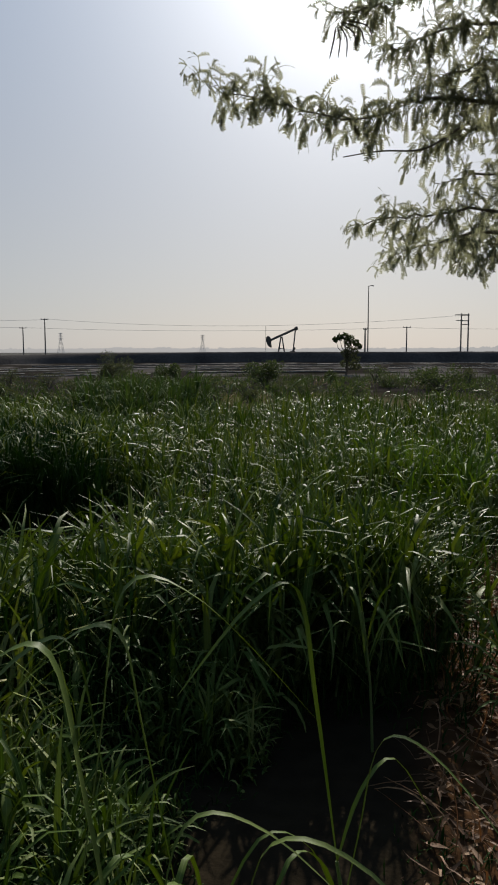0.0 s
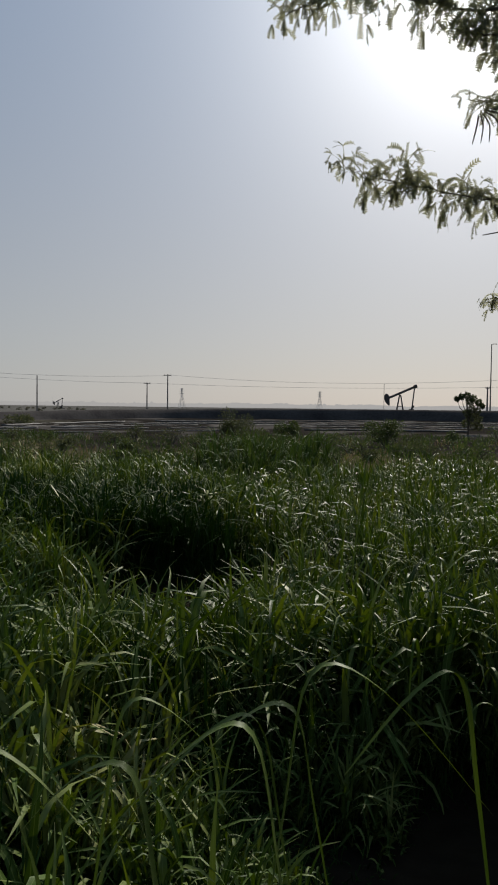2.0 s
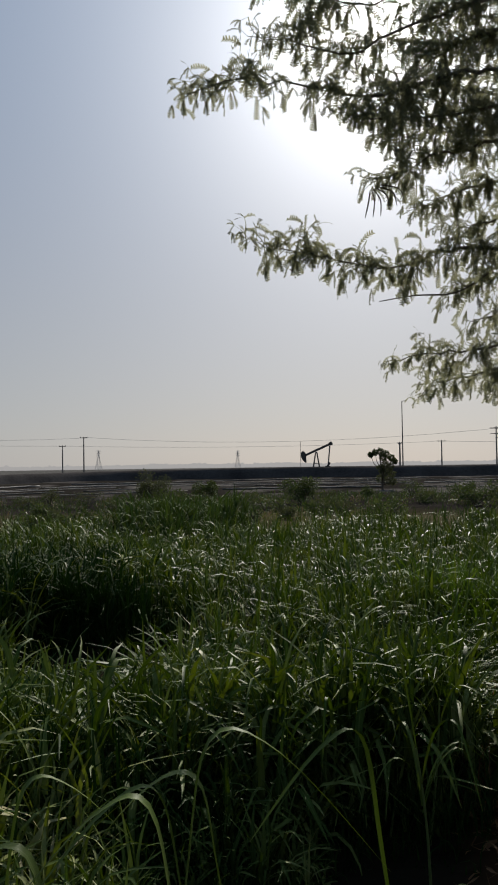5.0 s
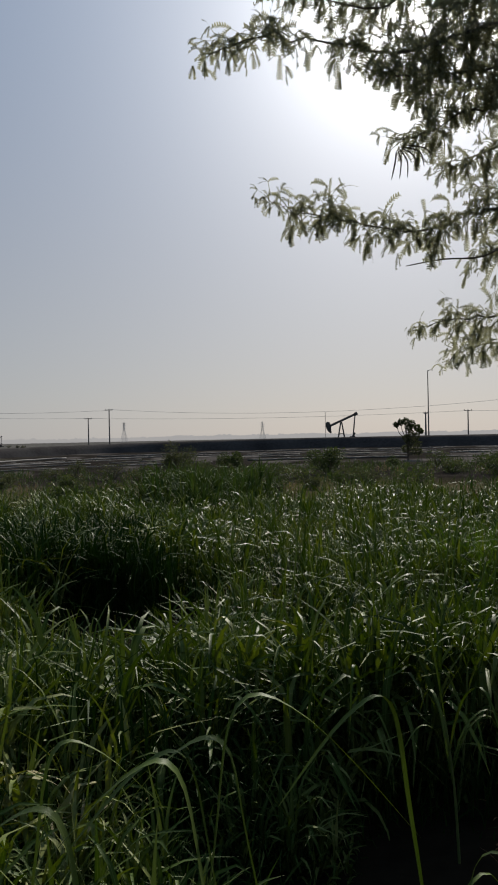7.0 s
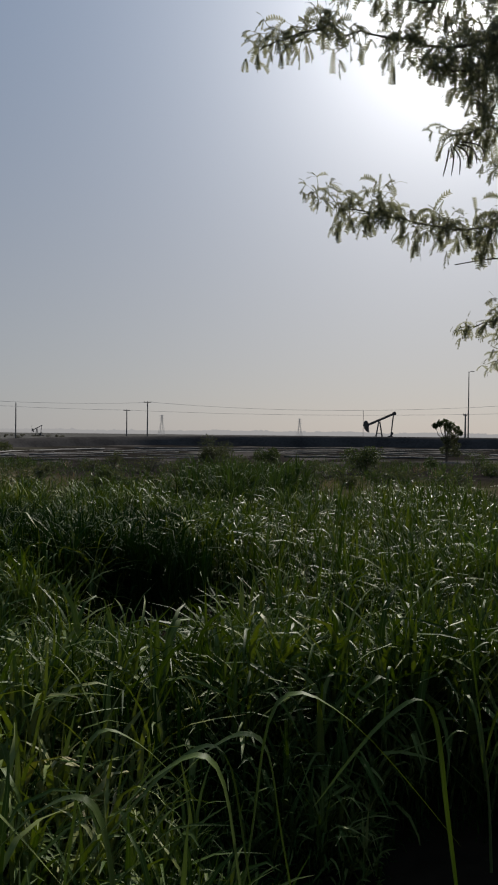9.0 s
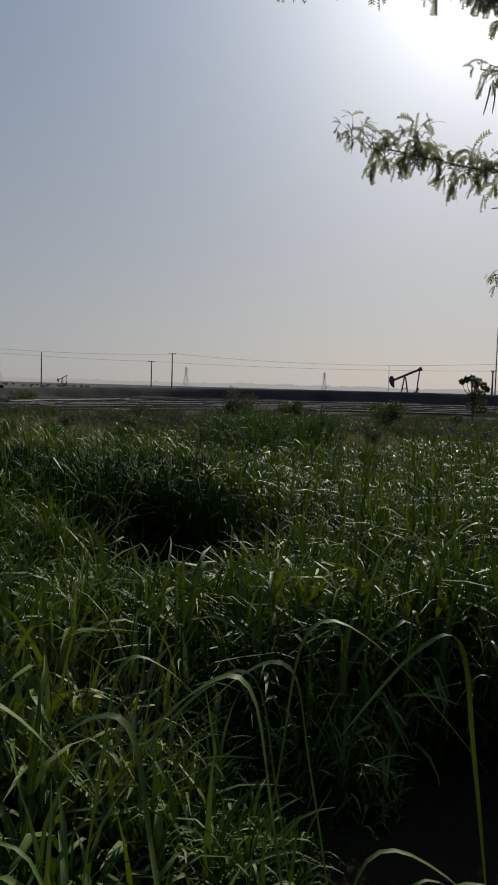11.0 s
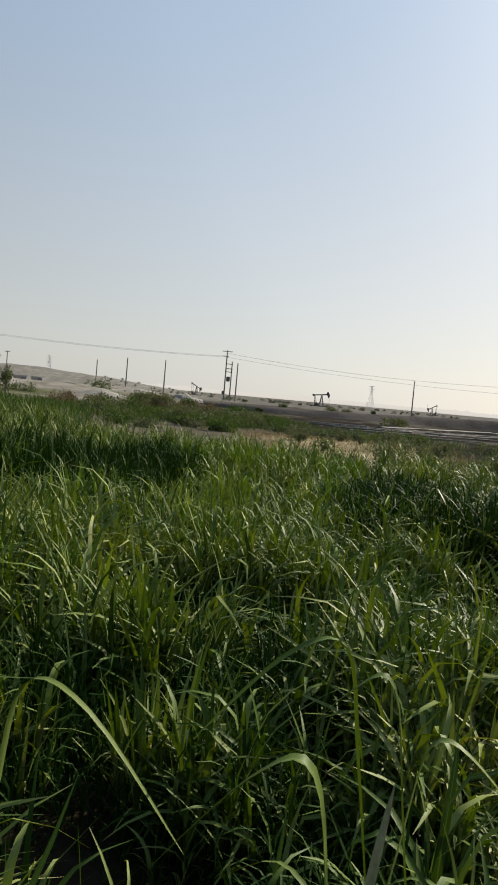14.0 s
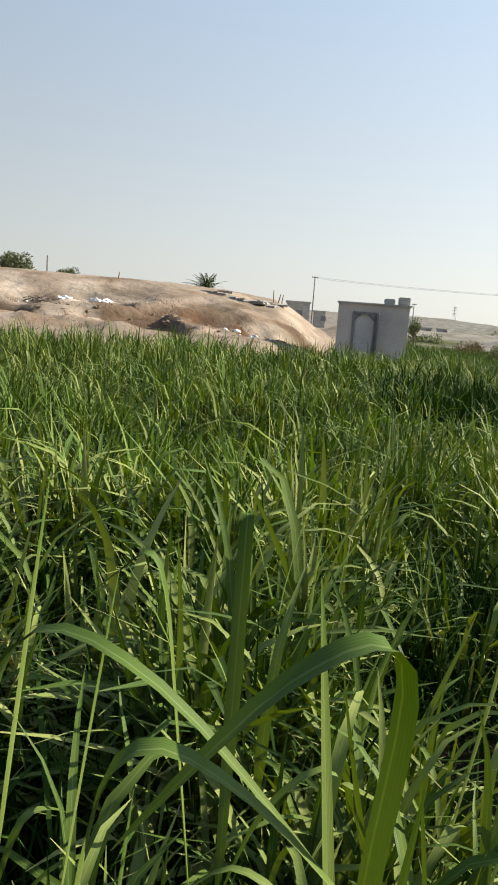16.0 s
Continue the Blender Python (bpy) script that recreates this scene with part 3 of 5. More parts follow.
def grass_patch(name, seed, tussocks, per, leaves, r0, r1, segs, wide, label, material=None, a0=-22.0, a1=99.0, tall=1.0, spread=0.09, limit=None, cap_all=None, hollows=True, gaps=0.0, erect=0.0, reach=0.68):
    """Tussocks of arching blades scattered over a sector of the plan."""
    rng = np.random.default_rng(seed)
    flat = r0 > 4 or material is SHADE_DARK_GRASS
    x, y, az, r = scatter(rng, tussocks, r0, r1, a0, a1)
    keep = np.ones(len(x), bool)
    for px, py in ((0, 0), (-0.25, -0.1), (-0.42, -0.33)):
        keep &= np.hypot(x - px, y - py) > 0.62
    for haz, hr, rad in HOLES if hollows else ():
        p = pol(haz, hr)
        keep &= np.hypot(x - p.x, y - p.y) > rad * (0.8 + 0.35 * rng.random(len(x)))
    keep &= ~((x > 0.12 + 0.16 * y + 0.25 * value_noise(x, y, 0.7, 31)) & (y > 1.75) & (r < 5.4) & (rng.random(len(x)) < 0.93))
    if gaps:
        keep &= value_noise(x, y, 0.75, 33) + 0.3 * rng.random(len(x)) > gaps
    if limit is not None:
        keep &= limit(x, y, az, r)
    cx, cy = x[keep], y[keep]
    m = len(cx)
    vigour, upright = rng.uniform(0.62, 1.15, m), rng.normal(0.3 + erect, 1, m) + 0.7 * step(az[keep], 25, 45)
    who = np.repeat(np.arange(m), per)
    n = len(who)
    ox, oy = rng.normal(0, spread, n), rng.normal(0, spread, n)
    x, y = cx[who] + ox, cy[who] + oy
    az, _ = bearing(x, y)
    z = ground_height(x, y)
    ht = grass_height(x, y) * tall * vigour[who] * rng.uniform(0.75, 1.15, n)
    cap = (1.07 - 0.014 * np.hypot(x, y) + 0.2 * step(az, 42, 58) + 0.34 * step(az, 41, 53) * step(np.hypot(x, y), 8, 16)) * rng.uniform(0.78, 1.06, n) * vigour[who] ** 0.5
    cap = cap + 0.2 * step(az, 19, 25) * (1 - step(az, 41, 46)) * step(np.hypot(x, y), 9, 13)
    cap = cap + 0.16 * (1 - step(az, 0, 8)) * step(np.hypot(x, y), 8, 13)
    if cap_all:
        cap = cap * cap_all
    lean_a = np.arctan2(oy, ox) + rng.normal(0, 0.5, n)
    lean = np.clip(np.hypot(ox, oy) / spread * 0.12 + np.abs(rng.normal(0, 0.08, n)), 0, 0.7)
    one = np.ones(n)
    stem = ht * rng.uniform(0.22, 0.5, n)
    base = np.stack([x, y, z - 0.03], 1)
    segs0 = max(1, segs // 3)
    pieces = [ribbons(base, lean_a, one * np.pi / 2 - lean, 0.15 * one, stem, one * wide * 0.3, segs0, 0.9, 0.1, rng, flat)]
    for k in range(leaves):
        f = rng.uniform(0.08, 1.0, n) if k else one * 0.97
        off = stem * f
        at = base + np.stack([np.cos(lean_a) * np.sin(lean) * off, np.sin(lean_a) * np.sin(lean) * off, np.cos(lean) * off * 0.99], 1)
        rise = np.radians(np.clip(rng.normal(74, 8, n) + (8 if k == 0 else 0) + 3 * upright[who], 40, 89))
        droop = np.radians(np.clip(rng.normal(98, 40, n) - (25 if k == 0 else 0) - 18 * upright[who], 4, 170))
        length = ht * rng.uniform(0.28, reach, n)
        length = np.minimum(length, np.maximum(cap - off, 0.12) / np.sin(rise) / np.clip(1.25 - droop * 0.35, 0.5, 1.2))
        width = wide * rng.uniform(0.5, 1.3, n) * np.clip(length / 0.45, 0.5, 1.15)
        heading = np.where(rng.random(n) < 0.5, lean_a + rng.normal(0, 0.9, n), rng.uniform(0, 2 * np.pi, n))
        pieces.append(ribbons(at, heading, rise, droop, length, width, segs, 0.2, 0.5, rng, flat))
    v, q = joined(pieces)
    return tagged(part(name, blades_mesh(name, v, q, [segs0] + [segs] * leaves, n, flat), material or GRASS), label, "grass", kind="stuff")


def grass_edge(x, y, az, r):
    """Where the tall grass ends."""
    end = 19.0 - 1.5 * step(az, 20, 32) + 4.5 * step(az, 42, 56)
    return r < end + 3.0 * (value_noise(x, y, 2.0, 51) - 0.5)


NEAR = "tall broad-bladed green fodder grass, arching and tangled"
grass_patch("grass", 1, 420, 13, 7, 0.6, 4.2, 5, 0.026, NEAR, gaps=0.5, reach=0.62)
grass_patch("grass", 2, 1300, 13, 6, 4.2, 9.5, 4, 0.021, NEAR, spread=0.1, gaps=0.52, reach=0.66)
grass_patch("grass", 3, 2100, 11, 5, 9.5, 21.5, 3, 0.023, NEAR, spread=0.12, limit=grass_edge, reach=0.7)
# finer grass low between the tussocks, coloured dark to stand for the shade there
grass_patch("grass", 8, 950, 11, 3, 0.7, 4.2, 3, 0.013, "fine undergrowth, darkened to stand for shade between the tussocks", SHADE_DARK_GRASS, tall=0.68, spread=0.14, hollows=False)
grass_patch("grass", 10, 800, 13, 3, 4.2, 9.0, 3, 0.014, "fine undergrowth, darkened to stand for shade between the tussocks", SHADE_DARK_GRASS, tall=0.6, spread=0.16, hollows=False)
# the same grass behind the path
grass_patch("grass", 20, 420, 9, 5, 4.01, 9.0, 3, 0.028, NEAR, a0=99, a1=336, spread=0.12)
grass_patch("grass", 21, 110, 12, 6, 0.9, 4.0, 4, 0.028, NEAR, a0=99, a1=336, spread=0.1)
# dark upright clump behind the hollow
grass_patch("grass", 9, 100, 26, 5, 7.4, 10.6, 4, 0.018, "dense clump of dark upright grass behind a hollow", SHADE_DARK_GRASS, 11.5, 30.0, 1.25, 0.14, erect=2.2)
grass_patch("grass", 11, 150, 22, 5, 9.0, 12.5, 3, 0.022, "dense clump of dark upright grass", SHADE_DARK_GRASS, 42.0, 55.0, 1.15, 0.15, erect=2.0)


# a tall stand at the far edge
grass_patch("grass", 17, 60, 14, 5, 16.5, 21.5, 3, 0.03, "tall stand of green grass at the field edge", SCRUB, 4.0, 12.0, 1.7, 0.16, cap_all=1.6)
# yellow-green tufts, with sunlight painted into the blade colour
def bright_clumps(x, y, az, r):
    return value_noise(x, y, 1.5, 69) > 0.5


grass_patch("grass", 15, 26, 16, 5, 7.0, 10.0, 3, 0.022, "yellow-green grass with the full sun put into its colour", SUNLIT_GRASS, -17.5, -10, 1.1, 0.12)
grass_patch("grass", 16, 4, 18, 6, 4.6, 5.2, 4, 0.026, "yellow-green grass with the full sun put into its colour", SUNLIT_GRASS, 64, 67, 1.05, 0.1)

grass_patch("grass", 18, 120, 12, 5, 5.5, 13.5, 3, 0.024, "bright green clumps of grass, sunlight put into their colour", SUNLIT_GRASS, 23, 47, 1.08, 0.12, bright_clumps, erect=1.5)
grass_patch("grass", 19, 80, 12, 5, 4.01, 10.0, 3, 0.024, "bright green clumps of grass, sunlight put into their colour", SUNLIT_GRASS, 46, 92, 1.08, 0.11, bright_clumps, erect=1.5)


def dry_edge(x, y, az, r):
    return (x > 0.05 + 0.16 * y) & (value_noise(x, y, 0.6, 68) > 0.35)


grass_patch("dry_grass", 14, 900, 3, 2, 2.1, 5.6, 3, 0.008, "dry reddish stalks standing in leaf litter", LITTER, -22, -6, 0.45, 0.08, dry_edge, hollows=False)

# ---- scrub between the grass and the flat ----
def scrub_here(x, y, az, r):
    ok = ~grass_edge(x, y, az, r) & ~((az > 23 + 5 * value_noise(x, y, 2, 64)) & (az < 42 + 5 * value_noise(x, y, 3, 65)) & (r > 15 + 4 * value_noise(x, y, 2, 58)) & (r < 38)) & ~((az > 56) & (r > 26))
    return ok & (value_noise(x, y, 2.6, 61) + 0.25 * value_noise(x, y, 0.8, 62) > 0.36)


def bank_tufts(x, y, az, r):
    return value_noise(x, y, 2.2, 66) + 0.3 * value_noise(x, y, 0.7, 67) > 0.68


def strip_here(x, y, az, r):
    return (value_noise(x, y, 4.0, 63) > 0.3) & ((az > 46 + 3 * value_noise(x, y, 2, 60)) | (r > 37 + 4 * value_noise(x, y, 3, 59)))


WEEDS = "low dusty green and brown weeds"
grass_patch("weeds", 4, 1150, 10, 3, 14, 46, 2, 0.035, WEEDS, SCRUB, -24, 56, 0.68, 0.22, scrub_here)
grass_patch("weeds", 12, 1100, 10, 3, 18, 56, 2, 0.04, "low dusty green weeds on damp soil", SCRUB, 35, 57, 0.45, 0.25, strip_here)
grass_patch("weeds", 5, 90, 10, 3, 18, 40, 2, 0.03, "dry straw-coloured stalks between the weeds", STRAW, -24, 56, 0.5, 0.2, scrub_here)
grass_patch("weeds", 6, 520, 10, 4, 43, 62, 2, 0.07, "strip of green reeds before the dark flat", SCRUB, 35, 56, 0.42, 0.4, strip_here)
grass_patch("dry_grass", 7, 520, 10, 3, 19, 39, 2, 0.03, "short dry straw on a sandy patch", STRAW, 23, 36, 0.16, 0.3)
grass_patch("dry_grass", 13, 420, 8, 2, 27.5, 40, 2, 0.022, "sparse dry brown tufts on the sand bank", LITTER, 58, 84, 0.2, 0.12, bank_tufts)


def leaf_litter():
    """Fallen leaves and twigs lying at the foot of the tree."""
    rng = np.random.default_rng(12)
    n = 14000
    x, y = rng.uniform(0.3, 4.6, n), rng.uniform(1.8, 6.2, n)
    keep = (x > 0.1 + 0.17 * y + 0.3 * rng.random(n)) & (value_noise(x, y, 0.5, 71) + 0.5 * rng.random(n) > 0.35)
    x, y = x[keep], y[keep]
    n = len(x)
    base = np.stack([x, y, ground_height(x, y) + rng.uniform(0.0, 0.05, n) ** 1.0], 1)
    a = ribbons(base, rng.uniform(0, 2 * np.pi, n), rng.normal(0.1, 0.35, n), rng.normal(0.3, 0.5, n), rng.uniform(0.03, 0.11, n), rng.uniform(0.008, 0.03, n), 2, 0.3, 0.8, rng)
    b = ribbons(base[::3], rng.uniform(0, 2 * np.pi, len(base[::3])), rng.uniform(0.2, 1.3, len(base[::3])), rng.normal(0.6, 0.5, len(base[::3])), rng.uniform(0.08, 0.35, len(base[::3])), rng.uniform(0.003, 0.008, len(base[::3])), 4, 0.3, 0.8, rng)
    v, q = joined([a, b])
    tagged(part("leaf_litter", quads_mesh("leaf_litter", v, q), LITTER), "reddish-brown dead leaves and dry stalks on bare soil", "leaf litter", kind="stuff")


leaf_litter()


# ---- the feathery tree at the right ----
def spline(pts, n):
    pts = [Vector(p) for p in pts]
    out = []
    for i in range(len(pts) - 1):
        a, b, c, d = pts[max(i - 1, 0)], pts[i], pts[i + 1], pts[min(i + 2, len(pts) - 1)]
        for k in range(n):
            t = k / n
            out.append(0.5 * (2 * b + (c - a) * t + (2 * a - 5 * b + 4 * c - d) * t * t + (3 * b - 3 * c + d - a) * t ** 3))
    out.append(pts[-1])
    return out


def pinna(verts, quads, base, way, length, pairs, rnd):
    """One feather: a thin rib with rows of small leaflets on both sides."""
    way = way.normalized()
    ref = Vector((rnd.gauss(0, 1), rnd.gauss(0, 1), rnd.gauss(0, 1)))
    side = way.cross(ref).normalized()
    nrm = side.cross(way)
    p = base.copy()
    d = way.copy()
    seg = length / pairs
    for i in range(pairs):
        s = i / pairs
        d = (d + Vector((0, 0, -1)) * 0.13).normalized()
        q = p + d * seg
        n = len(verts)
        w = side * 0.0012
        verts += [p - w, p + w, q + w, q - w]
        quads.append((n, n + 1, n + 2, n + 3))
        size = length * 0.16 * (0.6 + 1.2 * s * (1.15 - s) * 1.6) * rnd.uniform(0.85, 1.1)
        for sg in (-1, 1):
            tip = (side * sg * 0.8 + d * 0.6 + nrm * rnd.uniform(-0.25, 0.15)).normalized() * size
            wid = d * seg * 0.5
            n = len(verts)
            verts += [p - wid * 0.8, p + tip - wid * 0.3, p + tip + wid * 0.45, p + wid * 0.9]
            quads.append((n, n + 1, n + 2, n + 3))
        p = q
    return p


def spray(rnd, base, way, leaves, scale=1.0):
    """A twig with compound leaves, as one mesh."""
    verts, quads = [], []
    way = way.normalized()
    tw = [base]
    d = way.copy()
    for _ in range(leaves):
        d = (d + Vector((rnd.gauss(0, 0.18), rnd.gauss(0, 0.18), rnd.gauss(-0.05, 0.15)))).normalized()
        tw.append(tw[-1] + d * 0.055 * scale)
    for a, b in zip(tw[:-1], tw[1:]):
        n = len(verts)
        w = (b - a).cross(Vector((0, 0.3, 1))).normalized() * 0.003
        u = (b - a).cross(w).normalized() * 0.003
        verts += [a - w, a + w, b + w, b - w, a - u, a + u, b + u, b - u]
        quads += [(n, n + 1, n + 2, n + 3), (n + 4, n + 5, n + 6, n + 7)]
    for i, p in enumerate(tw):
        out = (way * rnd.uniform(0.1, 0.9) + Vector((rnd.gauss(0, 0.55), rnd.gauss(0, 0.55), rnd.gauss(0.0, 0.5)))).normalized()
        q = p + out * 0.06 * scale
        n = len(verts)
        w = out.cross(Vector((0.2, 0.1, 1))).normalized() * 0.0018
        verts += [p - w, p + w, q + w, q - w]
        quads.append((n, n + 1, n + 2, n + 3))
        for _ in range(rnd.choice((2, 3, 3, 4))):
            pw = out * 0.7 + Vector((rnd.gauss(0, 0.5), rnd.gauss(0, 0.5), rnd.gauss(-0.5, 0.55)))
            pinna(verts, quads, q, pw, rnd.uniform(0.06, 0.122) * scale, rnd.choice((7, 8, 9)), rnd)
    return quads_mesh("leaf_spray", np.array([tuple(v) for v in verts]), np.array(quads), smooth=False)


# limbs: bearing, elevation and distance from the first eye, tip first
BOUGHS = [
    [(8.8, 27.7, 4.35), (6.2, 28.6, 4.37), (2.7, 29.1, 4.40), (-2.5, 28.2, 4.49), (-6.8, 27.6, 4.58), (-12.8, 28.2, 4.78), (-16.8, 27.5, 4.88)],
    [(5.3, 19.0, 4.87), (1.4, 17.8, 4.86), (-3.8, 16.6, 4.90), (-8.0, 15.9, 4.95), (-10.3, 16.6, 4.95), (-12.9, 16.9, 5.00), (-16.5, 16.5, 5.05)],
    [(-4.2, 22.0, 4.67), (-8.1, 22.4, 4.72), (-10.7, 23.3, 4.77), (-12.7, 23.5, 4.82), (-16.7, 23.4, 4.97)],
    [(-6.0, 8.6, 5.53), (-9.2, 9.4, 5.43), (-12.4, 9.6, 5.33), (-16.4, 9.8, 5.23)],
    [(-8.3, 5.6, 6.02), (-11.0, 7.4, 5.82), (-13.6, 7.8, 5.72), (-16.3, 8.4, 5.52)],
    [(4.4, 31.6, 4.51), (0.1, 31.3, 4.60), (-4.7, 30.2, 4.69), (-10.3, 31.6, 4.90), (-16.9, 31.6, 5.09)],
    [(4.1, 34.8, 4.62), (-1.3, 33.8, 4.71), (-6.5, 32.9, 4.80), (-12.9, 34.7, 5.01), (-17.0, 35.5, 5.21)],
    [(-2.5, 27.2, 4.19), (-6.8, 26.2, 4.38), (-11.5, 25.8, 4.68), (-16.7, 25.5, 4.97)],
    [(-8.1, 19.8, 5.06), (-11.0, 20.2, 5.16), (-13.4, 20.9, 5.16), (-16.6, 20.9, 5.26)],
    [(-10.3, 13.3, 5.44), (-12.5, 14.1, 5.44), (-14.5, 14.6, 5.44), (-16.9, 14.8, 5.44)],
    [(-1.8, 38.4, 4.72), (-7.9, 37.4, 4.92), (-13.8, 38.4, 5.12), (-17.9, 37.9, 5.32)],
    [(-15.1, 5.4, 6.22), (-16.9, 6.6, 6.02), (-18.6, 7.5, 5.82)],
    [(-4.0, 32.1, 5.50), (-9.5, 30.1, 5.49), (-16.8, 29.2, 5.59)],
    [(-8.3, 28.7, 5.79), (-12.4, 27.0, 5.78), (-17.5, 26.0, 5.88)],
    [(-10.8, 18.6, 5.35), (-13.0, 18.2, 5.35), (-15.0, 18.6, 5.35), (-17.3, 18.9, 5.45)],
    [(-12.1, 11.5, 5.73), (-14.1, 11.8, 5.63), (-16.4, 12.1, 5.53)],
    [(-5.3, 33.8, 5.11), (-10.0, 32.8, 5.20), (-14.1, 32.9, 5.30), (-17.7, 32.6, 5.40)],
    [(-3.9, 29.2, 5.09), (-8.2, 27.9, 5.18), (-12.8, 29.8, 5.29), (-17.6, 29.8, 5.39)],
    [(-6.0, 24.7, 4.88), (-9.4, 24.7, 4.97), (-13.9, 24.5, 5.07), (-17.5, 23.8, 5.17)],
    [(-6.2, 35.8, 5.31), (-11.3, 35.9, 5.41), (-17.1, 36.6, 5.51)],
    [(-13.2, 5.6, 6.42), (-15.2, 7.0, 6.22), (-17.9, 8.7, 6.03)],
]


def build_tree():
    rnd = random.Random(7)
    foot = pol(-37, 6.2)
    gap_at, gap_way = Vector((-0.07, -0.18, EYE + 0.12)), Vector(sun_way)
    fork = foot + Vector((-0.25, 0.0, 1.7))
    tree = thing("tree", foot, "feathery-leaved thorn tree leaning over the grass", "tree")
    inv = Matrix.Translation(-foot)
    trunk = spline([foot + Vector((0.05, 0, -0.15)), foot + Vector((-0.05, 0.05, 0.8)), fork, fork + Vector((0.15, 0.2, 1.3)), fork + Vector((0.5, 0.4, 2.8))], 6)
    rad = [0.17 * (1 - 0.8 * i / len(trunk)) + (0.06 if i < 2 else 0) for i in range(len(trunk))]
    part("trunk", Geo().tube([p - foot for p in trunk], rad, 10), BARK, tree)
    extra = []
    for k in range(34):                     # limbs on the sides away from the path
        a = radians(rnd.uniform(-165, 60))
        top = fork + Vector((math.cos(a) * rnd.uniform(1.2, 2.6), math.sin(a) * rnd.uniform(1.2, 2.6), rnd.uniform(0.3, 3.0)))
        extra.append([top, fork.lerp(top, 0.6) + Vector((0, 0, 0.3))])
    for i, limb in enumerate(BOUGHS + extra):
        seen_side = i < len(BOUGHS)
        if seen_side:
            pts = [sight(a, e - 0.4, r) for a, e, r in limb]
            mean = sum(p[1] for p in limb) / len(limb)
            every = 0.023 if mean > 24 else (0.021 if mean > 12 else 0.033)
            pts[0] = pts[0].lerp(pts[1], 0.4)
        else:
            pts = limb
            every = 0.2
        h = min(max(pts[-1].z - 0.5, 1.5), 4.3)
        root = trunk[min(range(len(trunk)), key=lambda j: abs(trunk[j].z - h))]
        path = spline(pts + [pts[-1].lerp(root, 0.5) + Vector((0, 0, 0.15)), root], 5)
        n = len(path)
        radii = [0.0025 + 0.016 * (j / n) ** 1.5 for j in range(n)]
        wig = [p + Vector((rnd.gauss(0, 0.008), rnd.gauss(0, 0.008), rnd.gauss(0, 0.008))) for p in path]
        limb_ob = part("limb", Geo().tube([p - foot for p in wig], radii, 6), BARK, tree)
        total = 0.0
        gap = 0.0
        reach = sum((b - a).length for a, b in zip(path[:-1], path[1:])) * (0.8 if seen_side else 0.75)
        for a, b in zip(path[:-1], path[1:]):
            seg = (b - a).length
            total += seg
            gap += seg
            while gap > every and total < reach:
                gap -= every
                if seen_side and mean > 21 and total > 0.5 and noise.noise(a * 2.6) < -0.22:
                    continue        # open places between the leaf clusters
                if seen_side and (a - gap_at).cross(gap_way).length < 0.15:
                    continue        # the hole that the sun shines through
                ahead = (a - b).normalized()
                way = ahead * rnd.uniform(0.2, 1.0) + Vector((rnd.gauss(0, 0.5), rnd.gauss(0, 0.5), rnd.gauss(0.1, 0.55)))
                size = 1.0 if total > 0.25 else 0.75
                me = spray(rnd, a.lerp(b, rnd.random()) - foot, way, rnd.choice((1, 2, 2, 3, 3)) if seen_side else 4, size if seen_side else 1.5)
                part("leaf_spray", me, TREE_LEAF, limb_ob)
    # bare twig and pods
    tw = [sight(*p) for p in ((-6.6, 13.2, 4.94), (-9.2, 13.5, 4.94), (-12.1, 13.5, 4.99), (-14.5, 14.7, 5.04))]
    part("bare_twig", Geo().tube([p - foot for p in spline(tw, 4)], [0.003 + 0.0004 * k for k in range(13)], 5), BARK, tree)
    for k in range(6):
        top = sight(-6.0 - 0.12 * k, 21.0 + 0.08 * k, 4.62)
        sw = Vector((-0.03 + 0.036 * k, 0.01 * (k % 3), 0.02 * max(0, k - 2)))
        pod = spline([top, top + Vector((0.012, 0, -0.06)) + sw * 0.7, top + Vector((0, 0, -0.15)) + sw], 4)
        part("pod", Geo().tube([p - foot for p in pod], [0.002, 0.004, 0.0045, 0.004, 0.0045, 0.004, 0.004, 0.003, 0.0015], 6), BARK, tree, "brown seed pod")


build_tree()


# ---- large single grass plants close to the path ----
def blade_mesh(path, heading, width, fold=0.22, turn=0.0):
    """One broad leaf along a path, creased along its middle."""
    verts, n = [], len(path)
    for i, p in enumerate(path):
        s = i / (n - 1)
        d = (path[min(i + 1, n - 1)] - path[max(i - 1, 0)]).normalized()
        a = heading + math.pi / 2 + turn * s
        side = Vector((math.cos(a), math.sin(a), 0))
        side = (side - d * side.dot(d)).normalized()
        nrm = d.cross(side)
        w = width * 0.5 * min(1, 0.35 + 3 * s) * (1 - s ** 3.2) + 0.0006
        up = nrm * (fold * w)
        verts += [p + side * w + up, p, p - side * w + up]
    quads = [(3 * i + k, 3 * i + k + 1, 3 * i + k + 4, 3 * i + k + 3) for i in range(n - 1) for k in range(2)]
    return blades_mesh("leaf", np.array([tuple(v) for v in verts]), np.array(quads), [n - 1], 1)


